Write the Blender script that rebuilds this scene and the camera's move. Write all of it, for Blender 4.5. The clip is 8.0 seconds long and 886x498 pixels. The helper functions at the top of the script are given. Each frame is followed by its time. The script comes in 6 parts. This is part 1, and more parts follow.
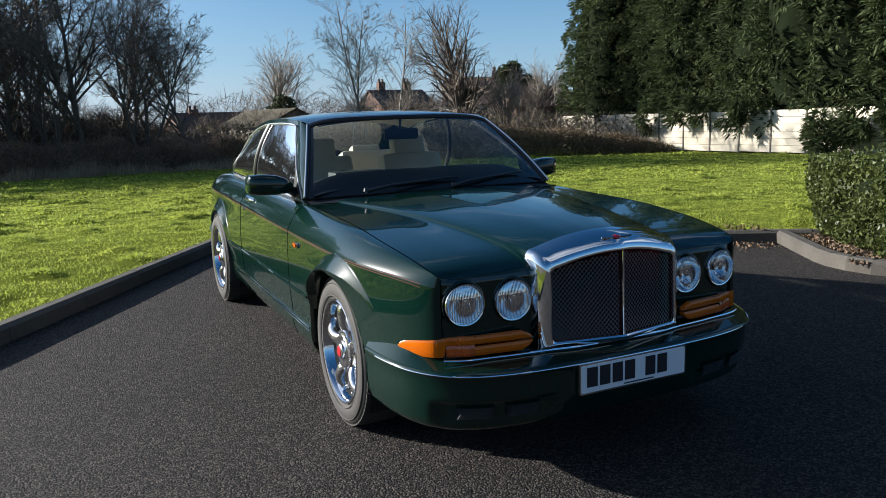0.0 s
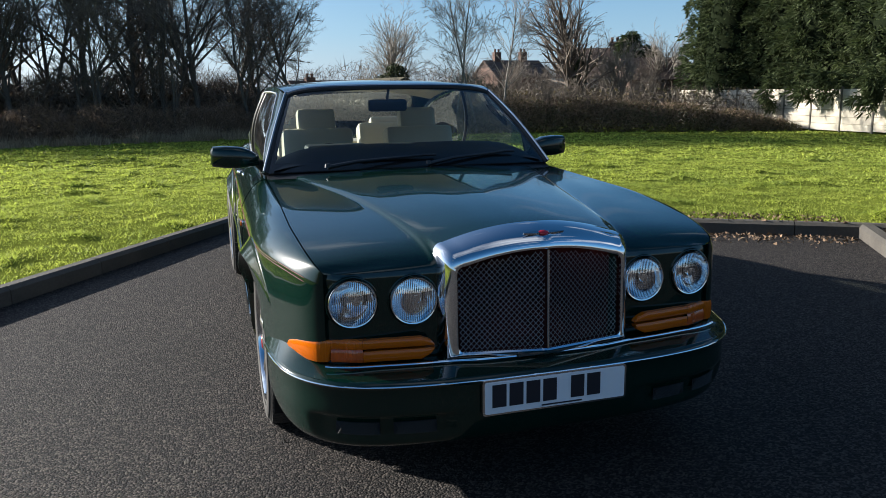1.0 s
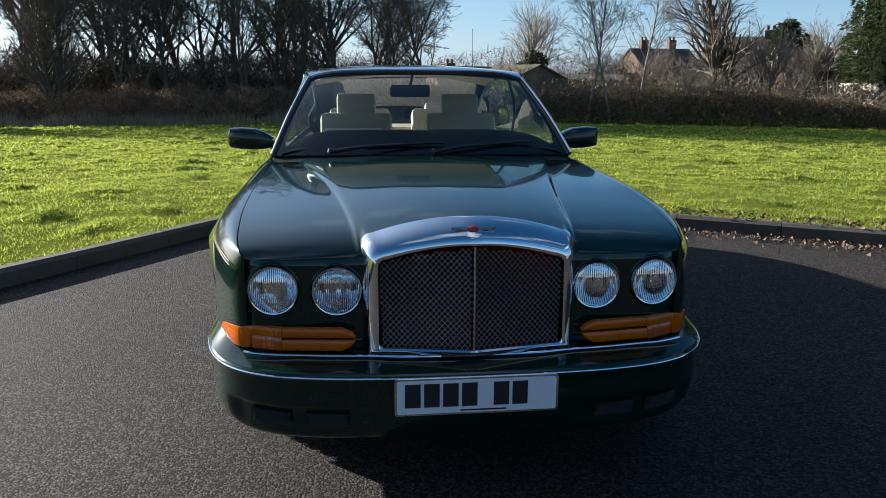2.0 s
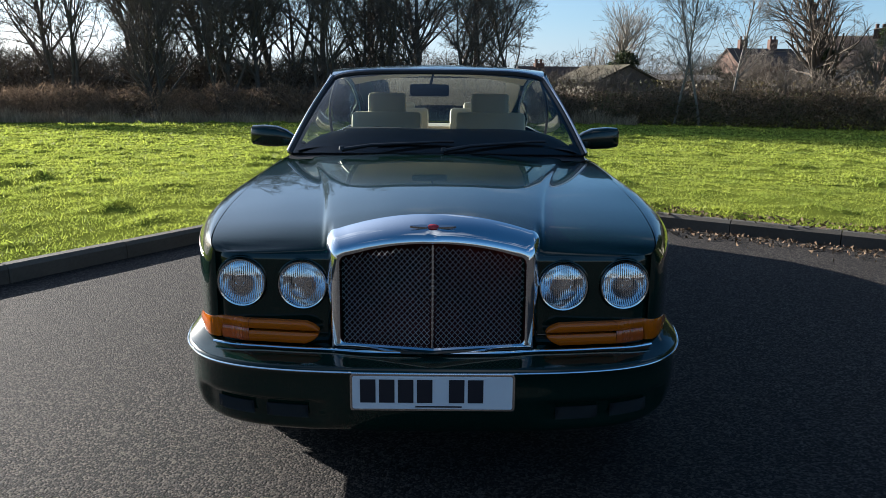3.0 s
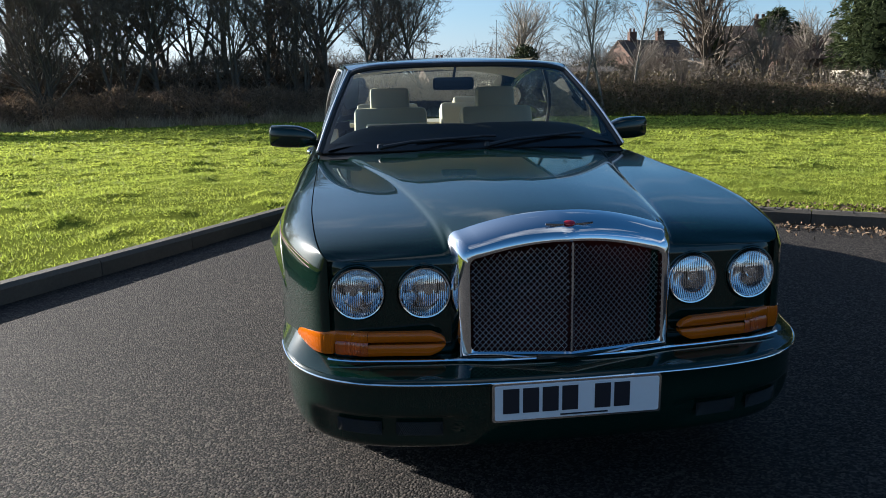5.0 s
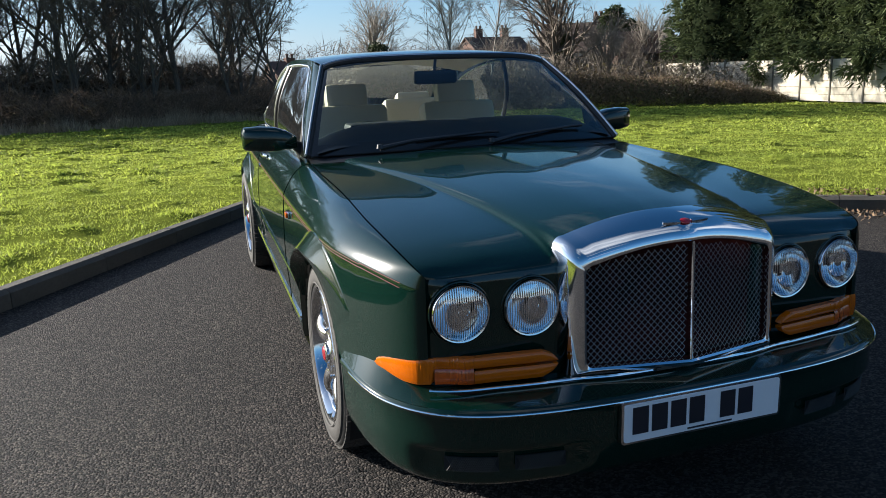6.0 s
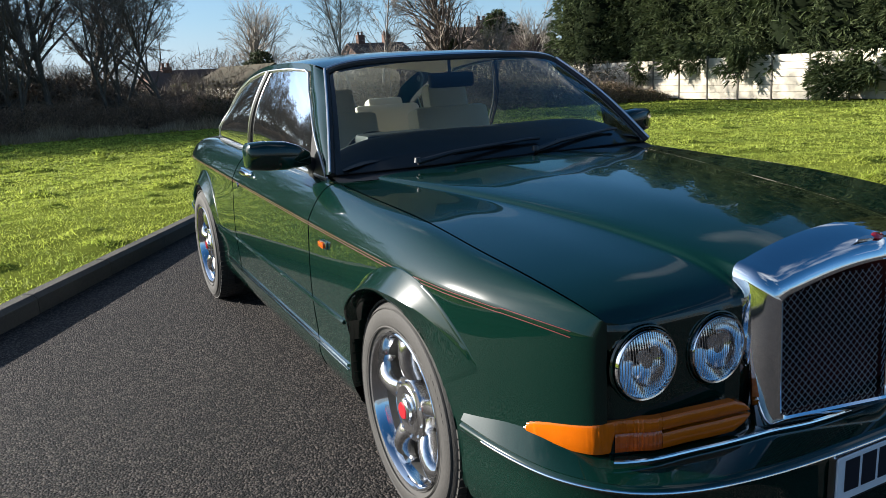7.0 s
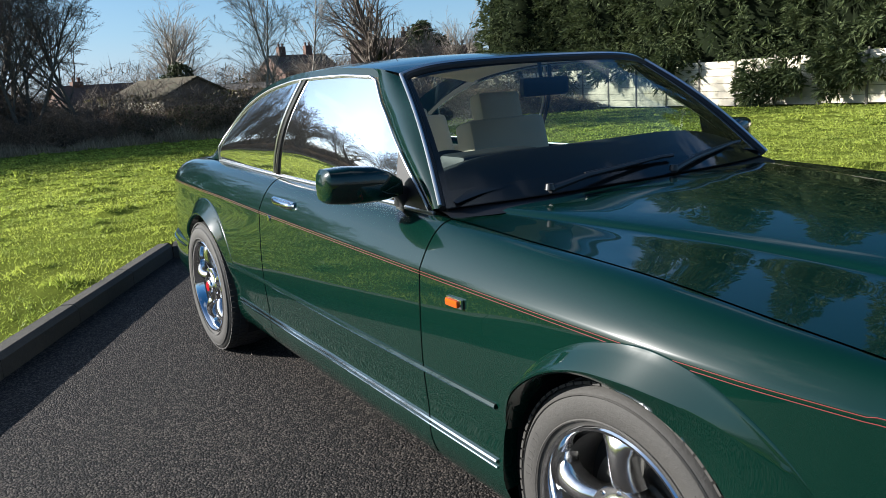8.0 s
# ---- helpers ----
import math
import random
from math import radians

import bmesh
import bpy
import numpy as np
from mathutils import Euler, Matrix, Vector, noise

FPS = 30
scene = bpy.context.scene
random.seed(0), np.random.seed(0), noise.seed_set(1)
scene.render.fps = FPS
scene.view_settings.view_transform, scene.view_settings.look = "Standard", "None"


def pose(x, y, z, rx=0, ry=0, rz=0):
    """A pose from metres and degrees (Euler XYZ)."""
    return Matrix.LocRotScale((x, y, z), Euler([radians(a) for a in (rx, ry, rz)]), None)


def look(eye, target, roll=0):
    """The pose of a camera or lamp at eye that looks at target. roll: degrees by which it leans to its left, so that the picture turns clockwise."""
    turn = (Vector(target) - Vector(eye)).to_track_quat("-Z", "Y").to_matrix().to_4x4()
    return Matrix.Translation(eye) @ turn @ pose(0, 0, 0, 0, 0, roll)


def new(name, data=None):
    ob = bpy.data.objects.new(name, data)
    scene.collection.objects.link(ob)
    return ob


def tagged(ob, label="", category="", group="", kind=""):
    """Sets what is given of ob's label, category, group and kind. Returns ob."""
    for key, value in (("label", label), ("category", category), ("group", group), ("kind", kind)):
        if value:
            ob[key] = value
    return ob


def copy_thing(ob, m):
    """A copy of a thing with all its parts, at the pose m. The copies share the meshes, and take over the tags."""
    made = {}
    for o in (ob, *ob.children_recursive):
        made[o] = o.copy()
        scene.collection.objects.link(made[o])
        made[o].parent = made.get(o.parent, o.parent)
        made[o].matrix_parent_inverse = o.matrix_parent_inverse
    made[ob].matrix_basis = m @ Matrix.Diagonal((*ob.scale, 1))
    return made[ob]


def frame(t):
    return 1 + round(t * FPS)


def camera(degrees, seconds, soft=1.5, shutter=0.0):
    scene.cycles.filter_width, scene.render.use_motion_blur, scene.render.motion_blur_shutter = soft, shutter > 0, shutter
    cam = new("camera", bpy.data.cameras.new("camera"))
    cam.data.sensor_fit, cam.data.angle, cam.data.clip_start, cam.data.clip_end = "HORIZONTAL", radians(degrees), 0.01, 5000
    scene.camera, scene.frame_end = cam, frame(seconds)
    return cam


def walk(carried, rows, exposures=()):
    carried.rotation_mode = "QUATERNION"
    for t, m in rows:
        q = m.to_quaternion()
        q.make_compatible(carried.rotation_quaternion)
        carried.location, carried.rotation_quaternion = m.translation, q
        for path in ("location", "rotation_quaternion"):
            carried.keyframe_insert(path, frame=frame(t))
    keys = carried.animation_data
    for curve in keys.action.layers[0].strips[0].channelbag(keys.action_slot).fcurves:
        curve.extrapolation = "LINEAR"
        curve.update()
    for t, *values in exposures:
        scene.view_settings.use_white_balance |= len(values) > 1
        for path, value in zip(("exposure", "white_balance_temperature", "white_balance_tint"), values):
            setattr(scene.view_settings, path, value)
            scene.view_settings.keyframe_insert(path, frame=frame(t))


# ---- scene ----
cam = camera(59.1, 8.0, 0.75)
ROWS = [
    (0.0, (-1.921, -3.385, 1.402), (-1.101, -1.592, 1.068), -1.8),
    (0.5, (-1.477, -3.276, 1.387), (-0.778, -1.439, 1.017), -1.4),
    (1.0, (-1.047, -3.281, 1.385), (-0.509, -1.396, 0.987), -0.8),
    (1.5, (-0.652, -3.317, 1.386), (-0.294, -1.394, 0.968), -0.3),
    (2.0, (-0.337, -3.305, 1.379), (-0.147, -1.361, 0.951), 0.3),
    (3.3, (0.107, -3.342, 1.377), (0.045, -1.389, 0.949), 0.3),
    (3.5, (0.101, -3.334, 1.375), (0.034, -1.381, 0.949), 0.2),
    (4.0, (0.009, -3.316, 1.369), (-0.028, -1.362, 0.945), -0.2),
    (4.5, (-0.302, -3.267, 1.36), (-0.243, -1.314, 0.933), -0.6),
    (5.8, (-1.164, -2.82, 1.352), (-0.655, -0.939, 0.901), -1.7),
    (6.0, (-1.294, -2.718, 1.347), (-0.716, -0.857, 0.897), -1.9),
    (6.5, (-1.548, -2.436, 1.342), (-0.823, -0.628, 0.888), -2.4),
    (7.0, (-1.748, -2.062, 1.354), (-0.901, -0.307, 0.906), -3.0),
    (7.5, (-1.915, -1.63, 1.369), (-0.97, 0.078, 0.932), -3.3),
    (8.0, (-2.03, -1.153, 1.367), (-1.007, 0.51, 0.935), -3.6),
]
walk(cam, [(t, look(eye, target, roll)) for t, eye, target, roll in ROWS], [(0.0, 1.0, 6150, 10), (1.5, 1.17, 6300, 10), (3.5, 1.22, 6300, 10), (4.5, 1.2, 6300, 10), (6.5, 1.24, 6350, 10), (8.0, 1.18, 6100, 9)])

# ---- light ----
SUN_EL, SUN_AZ = radians(17.5), math.atan2(-0.8, 0.6)
TO_SUN = Vector((math.sin(SUN_AZ) * math.cos(SUN_EL), math.cos(SUN_AZ) * math.cos(SUN_EL), math.sin(SUN_EL)))
world = bpy.data.worlds.new("sky")
scene.world = world
world.use_nodes = True
wn, wl = world.node_tree.nodes, world.node_tree.links
sky = wn.new("ShaderNodeTexSky")
sky.sky_type, sky.sun_disc = "NISHITA", False
sky.sun_elevation, sky.sun_rotation = SUN_EL, SUN_AZ
sky.air_density, sky.dust_density, sky.ozone_density = 1.0, 0.9, 3.0
rich = wn.new("ShaderNodeHueSaturation")
rich.inputs["Saturation"].default_value, rich.inputs["Value"].default_value = 1.25, 0.85
wl.new(sky.outputs[0], rich.inputs["Color"])
# thin broken cloud overhead, clearing towards the horizon
way = wn.new("ShaderNodeTexCoord")
axes = wn.new("ShaderNodeSeparateXYZ")
wl.new(way.outputs["Generated"], axes.inputs[0])


def sum_of(kind, a, b):
    n = wn.new("ShaderNodeMath")
    n.operation = kind
    for i, v in enumerate((a, b)):
        if isinstance(v, (int, float)):
            n.inputs[i].default_value = v
        else:
            wl.new(v, n.inputs[i])
    return n.outputs[0]


high = sum_of("MAXIMUM", axes.outputs[2], 0.08)
flat = wn.new("ShaderNodeCombineXYZ")
wl.new(sum_of("DIVIDE", axes.outputs[0], high), flat.inputs[0]), wl.new(sum_of("DIVIDE", axes.outputs[1], high), flat.inputs[1])
puffs = wn.new("ShaderNodeTexNoise")
puffs.inputs["Scale"].default_value, puffs.inputs["Detail"].default_value, puffs.inputs["Roughness"].default_value = 0.9, 6.0, 0.55
wl.new(flat.outputs[0], puffs.inputs["Vector"])
cover = wn.new("ShaderNodeMapRange")
cover.inputs["From Min"].default_value, cover.inputs["From Max"].default_value = 0.55, 0.70
wl.new(puffs.outputs["Fac"], cover.inputs["Value"])
clear = wn.new("ShaderNodeMapRange")
clear.inputs["From Min"].default_value, clear.inputs["From Max"].default_value = 0.22, 0.45
wl.new(axes.outputs[2], clear.inputs["Value"])
veil = wn.new("ShaderNodeMix")
veil.data_type = "RGBA"
veil.inputs[7].default_value = (7.0, 7.4, 8.0, 1)
wl.new(sum_of("MULTIPLY", cover.outputs[0], clear.outputs[0]), veil.inputs[0]), wl.new(rich.outputs[0], veil.inputs[6])
low = wn.new("ShaderNodeMapRange")
for slot, value in (("From Min", 0.0), ("From Max", 0.60), ("To Min", 0.66), ("To Max", 0.0)):
    low.inputs[slot].default_value = value
wl.new(axes.outputs[2], low.inputs["Value"])
haze = wn.new("ShaderNodeMix")
haze.data_type = "RGBA"
pale = wn.new("ShaderNodeValToRGB")
pale.color_ramp.elements[0].position, pale.color_ramp.elements[0].color = 0.0, (0.66, 0.84, 1.0, 1)
pale.color_ramp.elements[1].position, pale.color_ramp.elements[1].color = 0.5, (0.075, 0.23, 0.55, 1)
for at, tone in ((0.07, (0.42, 0.70, 0.98, 1)), (0.2, (0.19, 0.47, 0.86, 1))):
    pale.color_ramp.elements.new(at).color = tone
wl.new(axes.outputs[2], pale.inputs[0])
bright = wn.new("ShaderNodeVectorMath")
bright.operation = "SCALE"
bright.inputs["Scale"].default_value = 7.6
wl.new(pale.outputs[0], bright.inputs[0]), wl.new(bright.outputs[0], haze.inputs[7])
wl.new(low.outputs[0], haze.inputs[0]), wl.new(veil.outputs[2], haze.inputs[6])
# a thin high veil scatters the sunlight forwards: the sky pales towards the sun
towards = wn.new("ShaderNodeVectorMath")
towards.operation = "DOT_PRODUCT"
towards.inputs[1].default_value = TO_SUN
wl.new(way.outputs["Generated"], towards.inputs[0])
halo = sum_of("POWER", sum_of("MAXIMUM", towards.outputs["Value"], 0.0), 4.0)
veiled = wn.new("ShaderNodeMix")
veiled.data_type, veiled.blend_type = "RGBA", "ADD"
veiled.inputs[0].default_value = 1.0
tone = wn.new("ShaderNodeVectorMath")
tone.operation = "SCALE"
tone.inputs[0].default_value = (6.2, 6.8, 7.6)
wl.new(halo, tone.inputs["Scale"])
wl.new(haze.outputs[2], veiled.inputs[6]), wl.new(tone.outputs[0], veiled.inputs[7])
wl.new(veiled.outputs[2], wn["Background"].inputs[0])
wn["Background"].inputs[1].default_value = 0.060
sun = new("sun", bpy.data.lights.new("sun", "SUN"))
sun.data.energy, sun.data.angle, sun.data.color = 5.6, radians(0.55), (1.0, 0.93, 0.83)
sun.matrix_world = look(TO_SUN * 60, (0, 0, 0))


# ---- materials ----
def node(nt, kind, **values):
    n = nt.nodes.new(kind)
    for k, v in values.items():
        n.inputs[k].default_value = v
    return n


def material(name, col, rough=0.6, metal=0.0, var=0.25, scales=(3.0, 40.0), bump=0.0, bump_scale=60.0, second=None, coat=0.0, island=0.0, piece=0.0, trans=0.0, spec=0.5):
    """A surface whose colour wanders between two tones at two scales, with fine relief."""
    m = bpy.data.materials.new(name)
    m.use_nodes = True
    nt = m.node_tree
    b = nt.nodes["Principled BSDF"]
    b.inputs["Roughness"].default_value, b.inputs["Metallic"].default_value = rough, metal
    b.inputs["Coat Weight"].default_value, b.inputs["Coat Roughness"].default_value = coat, 0.018
    b.inputs["Transmission Weight"].default_value = trans
    b.inputs["Specular IOR Level"].default_value = spec
    second = second or tuple(c * (1 - var) for c in col)
    co = nt.nodes.new("ShaderNodeTexCoord")
    mix = nt.nodes.new("ShaderNodeMix")
    mix.data_type = "RGBA"
    mix.inputs[6].default_value, mix.inputs[7].default_value = (*col, 1), (*second, 1)
    acc = None
    for sc, weight in zip(scales, (0.6, 0.4)):
        t = node(nt, "ShaderNodeTexNoise", Scale=sc, Detail=5.0, Roughness=0.6)
        nt.links.new(co.outputs["Object"], t.inputs["Vector"])
        r = nt.nodes.new("ShaderNodeMapRange")
        r.inputs[1].default_value, r.inputs[2].default_value, r.inputs[4].default_value = 0.3, 0.7, weight
        nt.links.new(t.outputs["Fac"], r.inputs[0])
        if acc is None:
            acc = r.outputs[0]
        else:
            a = nt.nodes.new("ShaderNodeMath")
            nt.links.new(acc, a.inputs[0]), nt.links.new(r.outputs[0], a.inputs[1])
            acc = a.outputs[0]
    nt.links.new(acc, mix.inputs[0])
    out = mix.outputs[2]
    for amount, kind, socket in ((island, "ShaderNodeNewGeometry", "Random Per Island"), (piece, "ShaderNodeObjectInfo", "Random")):
        if amount:
            g = nt.nodes.new(kind)
            r = nt.nodes.new("ShaderNodeMapRange")
            r.inputs[3].default_value, r.inputs[4].default_value = 1 - amount, 1 + amount
            nt.links.new(g.outputs[socket], r.inputs[0])
            h = nt.nodes.new("ShaderNodeHueSaturation")
            nt.links.new(r.outputs[0], h.inputs["Value"]), nt.links.new(out, h.inputs["Color"])
            out = h.outputs[0]
    nt.links.new(out, b.inputs["Base Color"])
    if bump:
        t = node(nt, "ShaderNodeTexNoise", Scale=bump_scale, Detail=4.0, Roughness=0.65)
        nt.links.new(co.outputs["Object"], t.inputs["Vector"])
        bp = node(nt, "ShaderNodeBump", Strength=min(bump, 1.0), Distance=0.01)
        nt.links.new(t.outputs["Fac"], bp.inputs["Height"]), nt.links.new(bp.outputs[0], b.inputs["Normal"])
    return m


def glass_sheet(name, tint, ior=1.5, rough=0.0, film=0.0):
    """Thin glass with a faint film of dust on it."""
    m = bpy.data.materials.new(name)
    m.use_nodes = True
    nt = m.node_tree
    nt.nodes.remove(nt.nodes["Principled BSDF"])
    fr = node(nt, "ShaderNodeFresnel", IOR=ior)
    tr = node(nt, "ShaderNodeBsdfTransparent", Color=(*tint, 1))
    gl = node(nt, "ShaderNodeBsdfGlossy", Color=(1, 1, 1, 1), Roughness=rough)
    mx = nt.nodes.new("ShaderNodeMixShader")
    nt.links.new(fr.outputs[0], mx.inputs[0]), nt.links.new(tr.outputs[0], mx.inputs[1]), nt.links.new(gl.outputs[0], mx.inputs[2])
    if film:
        dust = node(nt, "ShaderNodeBsdfDiffuse", Color=(0.8, 0.8, 0.78, 1))
        over = node(nt, "ShaderNodeMixShader", Fac=film)
        nt.links.new(mx.outputs[0], over.inputs[1]), nt.links.new(dust.outputs[0], over.inputs[2])
        mx = over
    nt.links.new(mx.outputs[0], nt.nodes["Material Output"].inputs[0])
    return m


PAINT = material("green_paint", (0.0016, 0.0158, 0.0105), 0.22, 0.0, 0.12, (1.5, 300.0), coat=1.0, spec=0.08)
CHROME = material("chrome", (0.82, 0.83, 0.85), 0.06, 1.0, 0.06, (8.0, 90.0))
BRIGHT = material("alloy", (0.72, 0.72, 0.73), 0.17, 1.0, 0.15, (10.0, 120.0))
DULL = material("dull_dark_metal", (0.10, 0.098, 0.092), 0.55, 0.7, 0.4, (8.0, 70.0))
SATIN = material("bright_trim", (0.62, 0.63, 0.65), 0.28, 1.0, 0.06, (8.0, 90.0))
TYRE = material("tyre_rubber", (0.044, 0.041, 0.037), 0.75, 0, 0.4, (6.0, 80.0), 0.25, 140.0)
BLACK = material("black_trim", (0.012, 0.012, 0.013), 0.4, 0, 0.3, (12.0, 120.0))
# near-black puts the shade of wells, intakes, wheel backs and underbody into colour
DARK = material("cavity_shade", (0.006, 0.006, 0.006), 0.9, 0, 0.3)
WIRE = material("grille_wire", (0.42, 0.41, 0.39), 0.35, 0.8, 0.3, (9.0, 90.0))
CORE = material("radiator_core", (0.050, 0.008, 0.006), 0.8, 0, 0.97, (5.0, 40.0), spec=0.1)
AMBER = material("amber_lens", (0.55, 0.115, 0.001), 0.14, 0, 0.2, (9.0, 90.0), coat=0.25, spec=0.3)
AMBER_DEEP = material("deep_amber_lens", (0.50, 0.085, 0.008), 0.12, 0, 0.18, (9.0, 90.0), coat=0.6)
LEATHER = material("cream_leather", (0.62, 0.55, 0.42), 0.5, 0, 0.15, (5.0, 60.0), 0.12, 220.0)
DASH = material("dark_dash", (0.020, 0.026, 0.029), 0.6, 0, 0.25, (9.0, 140.0), 0.1, 300.0)
CARPET = material("dark_carpet", (0.015, 0.016, 0.016), 0.95, 0, 0.3)
RED = material("red_enamel", (0.45, 0.012, 0.02), 0.25, 0, 0.15, coat=0.7)
PLATE = material("plate_white", (0.74, 0.75, 0.77), 0.35, 0, 0.04, (4.0, 60.0))
INK = material("plate_ink", (0.012, 0.014, 0.022), 0.4, 0, 0.1)
PIN = material("coach_line_red", (0.24, 0.036, 0.032), 0.35, 0, 0.15, coat=0.6)
SEAM = material("panel_gap", (0.003, 0.004, 0.004), 0.95, 0, 0.2, spec=0.0)
GLASS = glass_sheet("window_glass", (0.72, 0.80, 0.76), film=0.008)
SCREEN = glass_sheet("screen_glass", (0.86, 0.91, 0.89), ior=1.55, film=0.004)


def tarmac():
    """Worn asphalt: pale and dark chips in a dark binder, with faint stains."""
    m = material("tarmac", (0.0235, 0.022, 0.0212), 0.85, 0, 0.4, (0.45, 6.0), second=(0.0135, 0.0130, 0.0130), spec=0.25)
    nt = m.node_tree
    b = nt.nodes["Principled BSDF"]
    base = b.inputs["Base Color"].links[0].from_socket
    co = nt.nodes.new("ShaderNodeTexCoord")
    chips = node(nt, "ShaderNodeTexVoronoi", Scale=115.0)
    nt.links.new(co.outputs["Object"], chips.inputs["Vector"])
    ramp = nt.nodes.new("ShaderNodeValToRGB")
    ramp.color_ramp.elements[0].position, ramp.color_ramp.elements[0].color = 0.45, (0.45, 0.45, 0.45, 1)
    ramp.color_ramp.elements[1].position, ramp.color_ramp.elements[1].color = 0.95, (4.2, 3.8, 3.4, 1)
    sep = nt.nodes.new("ShaderNodeSeparateColor")
    nt.links.new(chips.outputs["Color"], sep.inputs[0]), nt.links.new(sep.outputs[0], ramp.inputs[0])
    mul = nt.nodes.new("ShaderNodeMix")
    mul.data_type, mul.blend_type = "RGBA", "MULTIPLY"
    mul.inputs[0].default_value = 1.0
    nt.links.new(base, mul.inputs[6]), nt.links.new(ramp.outputs[0], mul.inputs[7]), nt.links.new(mul.outputs[2], b.inputs["Base Color"])
    grain = node(nt, "ShaderNodeTexNoise", Scale=60.0, Detail=6.0, Roughness=0.7)
    nt.links.new(co.outputs["Object"], grain.inputs["Vector"])
    add = nt.nodes.new("ShaderNodeMath")
    add.operation = "SUBTRACT"
    nt.links.new(grain.outputs["Fac"], add.inputs[0]), nt.links.new(chips.outputs["Distance"], add.inputs[1])
    bp = node(nt, "ShaderNodeBump", Strength=1.0, Distance=0.009)
    nt.links.new(add.outputs[0], bp.inputs["Height"]), nt.links.new(bp.outputs[0], b.inputs["Normal"])
    return m


TARMAC = tarmac()
CONCRETE = material("kerb_concrete", (0.105, 0.094, 0.078), 0.9, 0, 0.5, (2.5, 45.0), 0.6, 120.0, piece=0.14)
SOIL = material("soil", (0.085, 0.062, 0.042), 0.95, 0, 0.6, (4.0, 60.0), 0.8, 60.0)
LAWN = material("lawn", (0.16, 0.19, 0.030), 0.95, 0, 0.5, (0.7, 18.0), 0.8, 45.0, second=(0.075, 0.092, 0.018), spec=0.0)
BARK = material("dark_bark", (0.150, 0.124, 0.100), 0.9, 0, 0.5, (3.0, 30.0), 0.4, 40.0)
BIRCH = material("birch_bark", (0.42, 0.37, 0.31), 0.8, 0, 0.75, (2.0, 14.0), 0.2, 40.0)
TWIG = material("bare_twigs", (0.190, 0.154, 0.122), 0.9, 0, 0.4, (0.6, 8.0), island=0.3)
# near-black filler colour: shade painted inside conifers and hedge
SHADE_CORE = material("painted_shade_core", (0.014, 0.019, 0.010), 0.95, 0, 0.4, spec=0.0)
PANEL = material("pale_concrete_board", (0.66, 0.59, 0.47), 0.9, 0, 0.16, (0.8, 14.0), 0.3, 50.0, piece=0.06)
POST = material("concrete_post", (0.20, 0.18, 0.15), 0.9, 0, 0.3, (2.0, 30.0), 0.3, 50.0)
BRICK = material("house_brick", (0.15, 0.085, 0.062), 0.9, 0, 0.4, (0.8, 14.0), 0.2, 40.0)
RENDER = material("white_render", (0.70, 0.68, 0.63), 0.9, 0, 0.15, (0.7, 9.0))
TILE = material("roof_tile", (0.105, 0.070, 0.055), 0.9, 0, 0.4, (0.8, 12.0), 0.3, 20.0)
MOSS = material("mossy_roof_sheet", (0.085, 0.058, 0.038), 0.95, 0, 0.55, (0.8, 9.0), 0.3, 20.0, second=(0.045, 0.05, 0.02))
TIMBER = material("weathered_boards", (0.20, 0.17, 0.14), 0.9, 0, 0.4, (1.0, 14.0), 0.3, 30.0)
PANE = material("dark_pane", (0.03, 0.035, 0.04), 0.08, 0, 0.2)
LEAF = material("dead_leaf", (0.20, 0.13, 0.075), 0.85, 0, 0.5, (9.0, 60.0), island=0.5)
REFLECTOR = material("lamp_reflector", (0.92, 0.93, 0.94), 0.10, 1.0, 0.1, (20.0, 90.0))
LENS = material("lamp_glass", (0.97, 0.98, 1.0), 0.0, 0, 0.02, trans=1.0)


# ---- mesh helpers ----
BODY = {"on": False}  # while the coachwork is built, its sides draw in gently towards the tail


def part(name, bm, mat, parent=None, label="", smooth=True):
    if BODY["on"]:
        for v in bm.verts:
            v.co.x *= 1 - 0.0222 * max(0.0, v.co.y + 0.9)
    me = bpy.data.meshes.new(name)
    bm.to_mesh(me)
    bm.free()
    me.materials.append(mat)
    if smooth:
        me.polygons.foreach_set("use_smooth", [True] * len(me.polygons))
        me.set_sharp_from_angle(angle=radians(38))
    ob = new(name, me)
    ob.parent = parent
    if label:
        tagged(ob, label)
    return ob


def raw(name, verts, faces, mat, parent=None, smooth=False):
    me = bpy.data.meshes.new(name)
    me.from_pydata(verts, [], faces)
    me.materials.append(mat)
    if smooth:
        me.polygons.foreach_set("use_smooth", [True] * len(me.polygons))
    ob = new(name, me)
    ob.parent = parent
    return ob


def thing(name, label, category, at=None, group="", kind=""):
    e = new(name)
    e.empty_display_size = 0.2
    if at is not None:
        e.matrix_basis = at
    return tagged(e, label, category, group, kind)


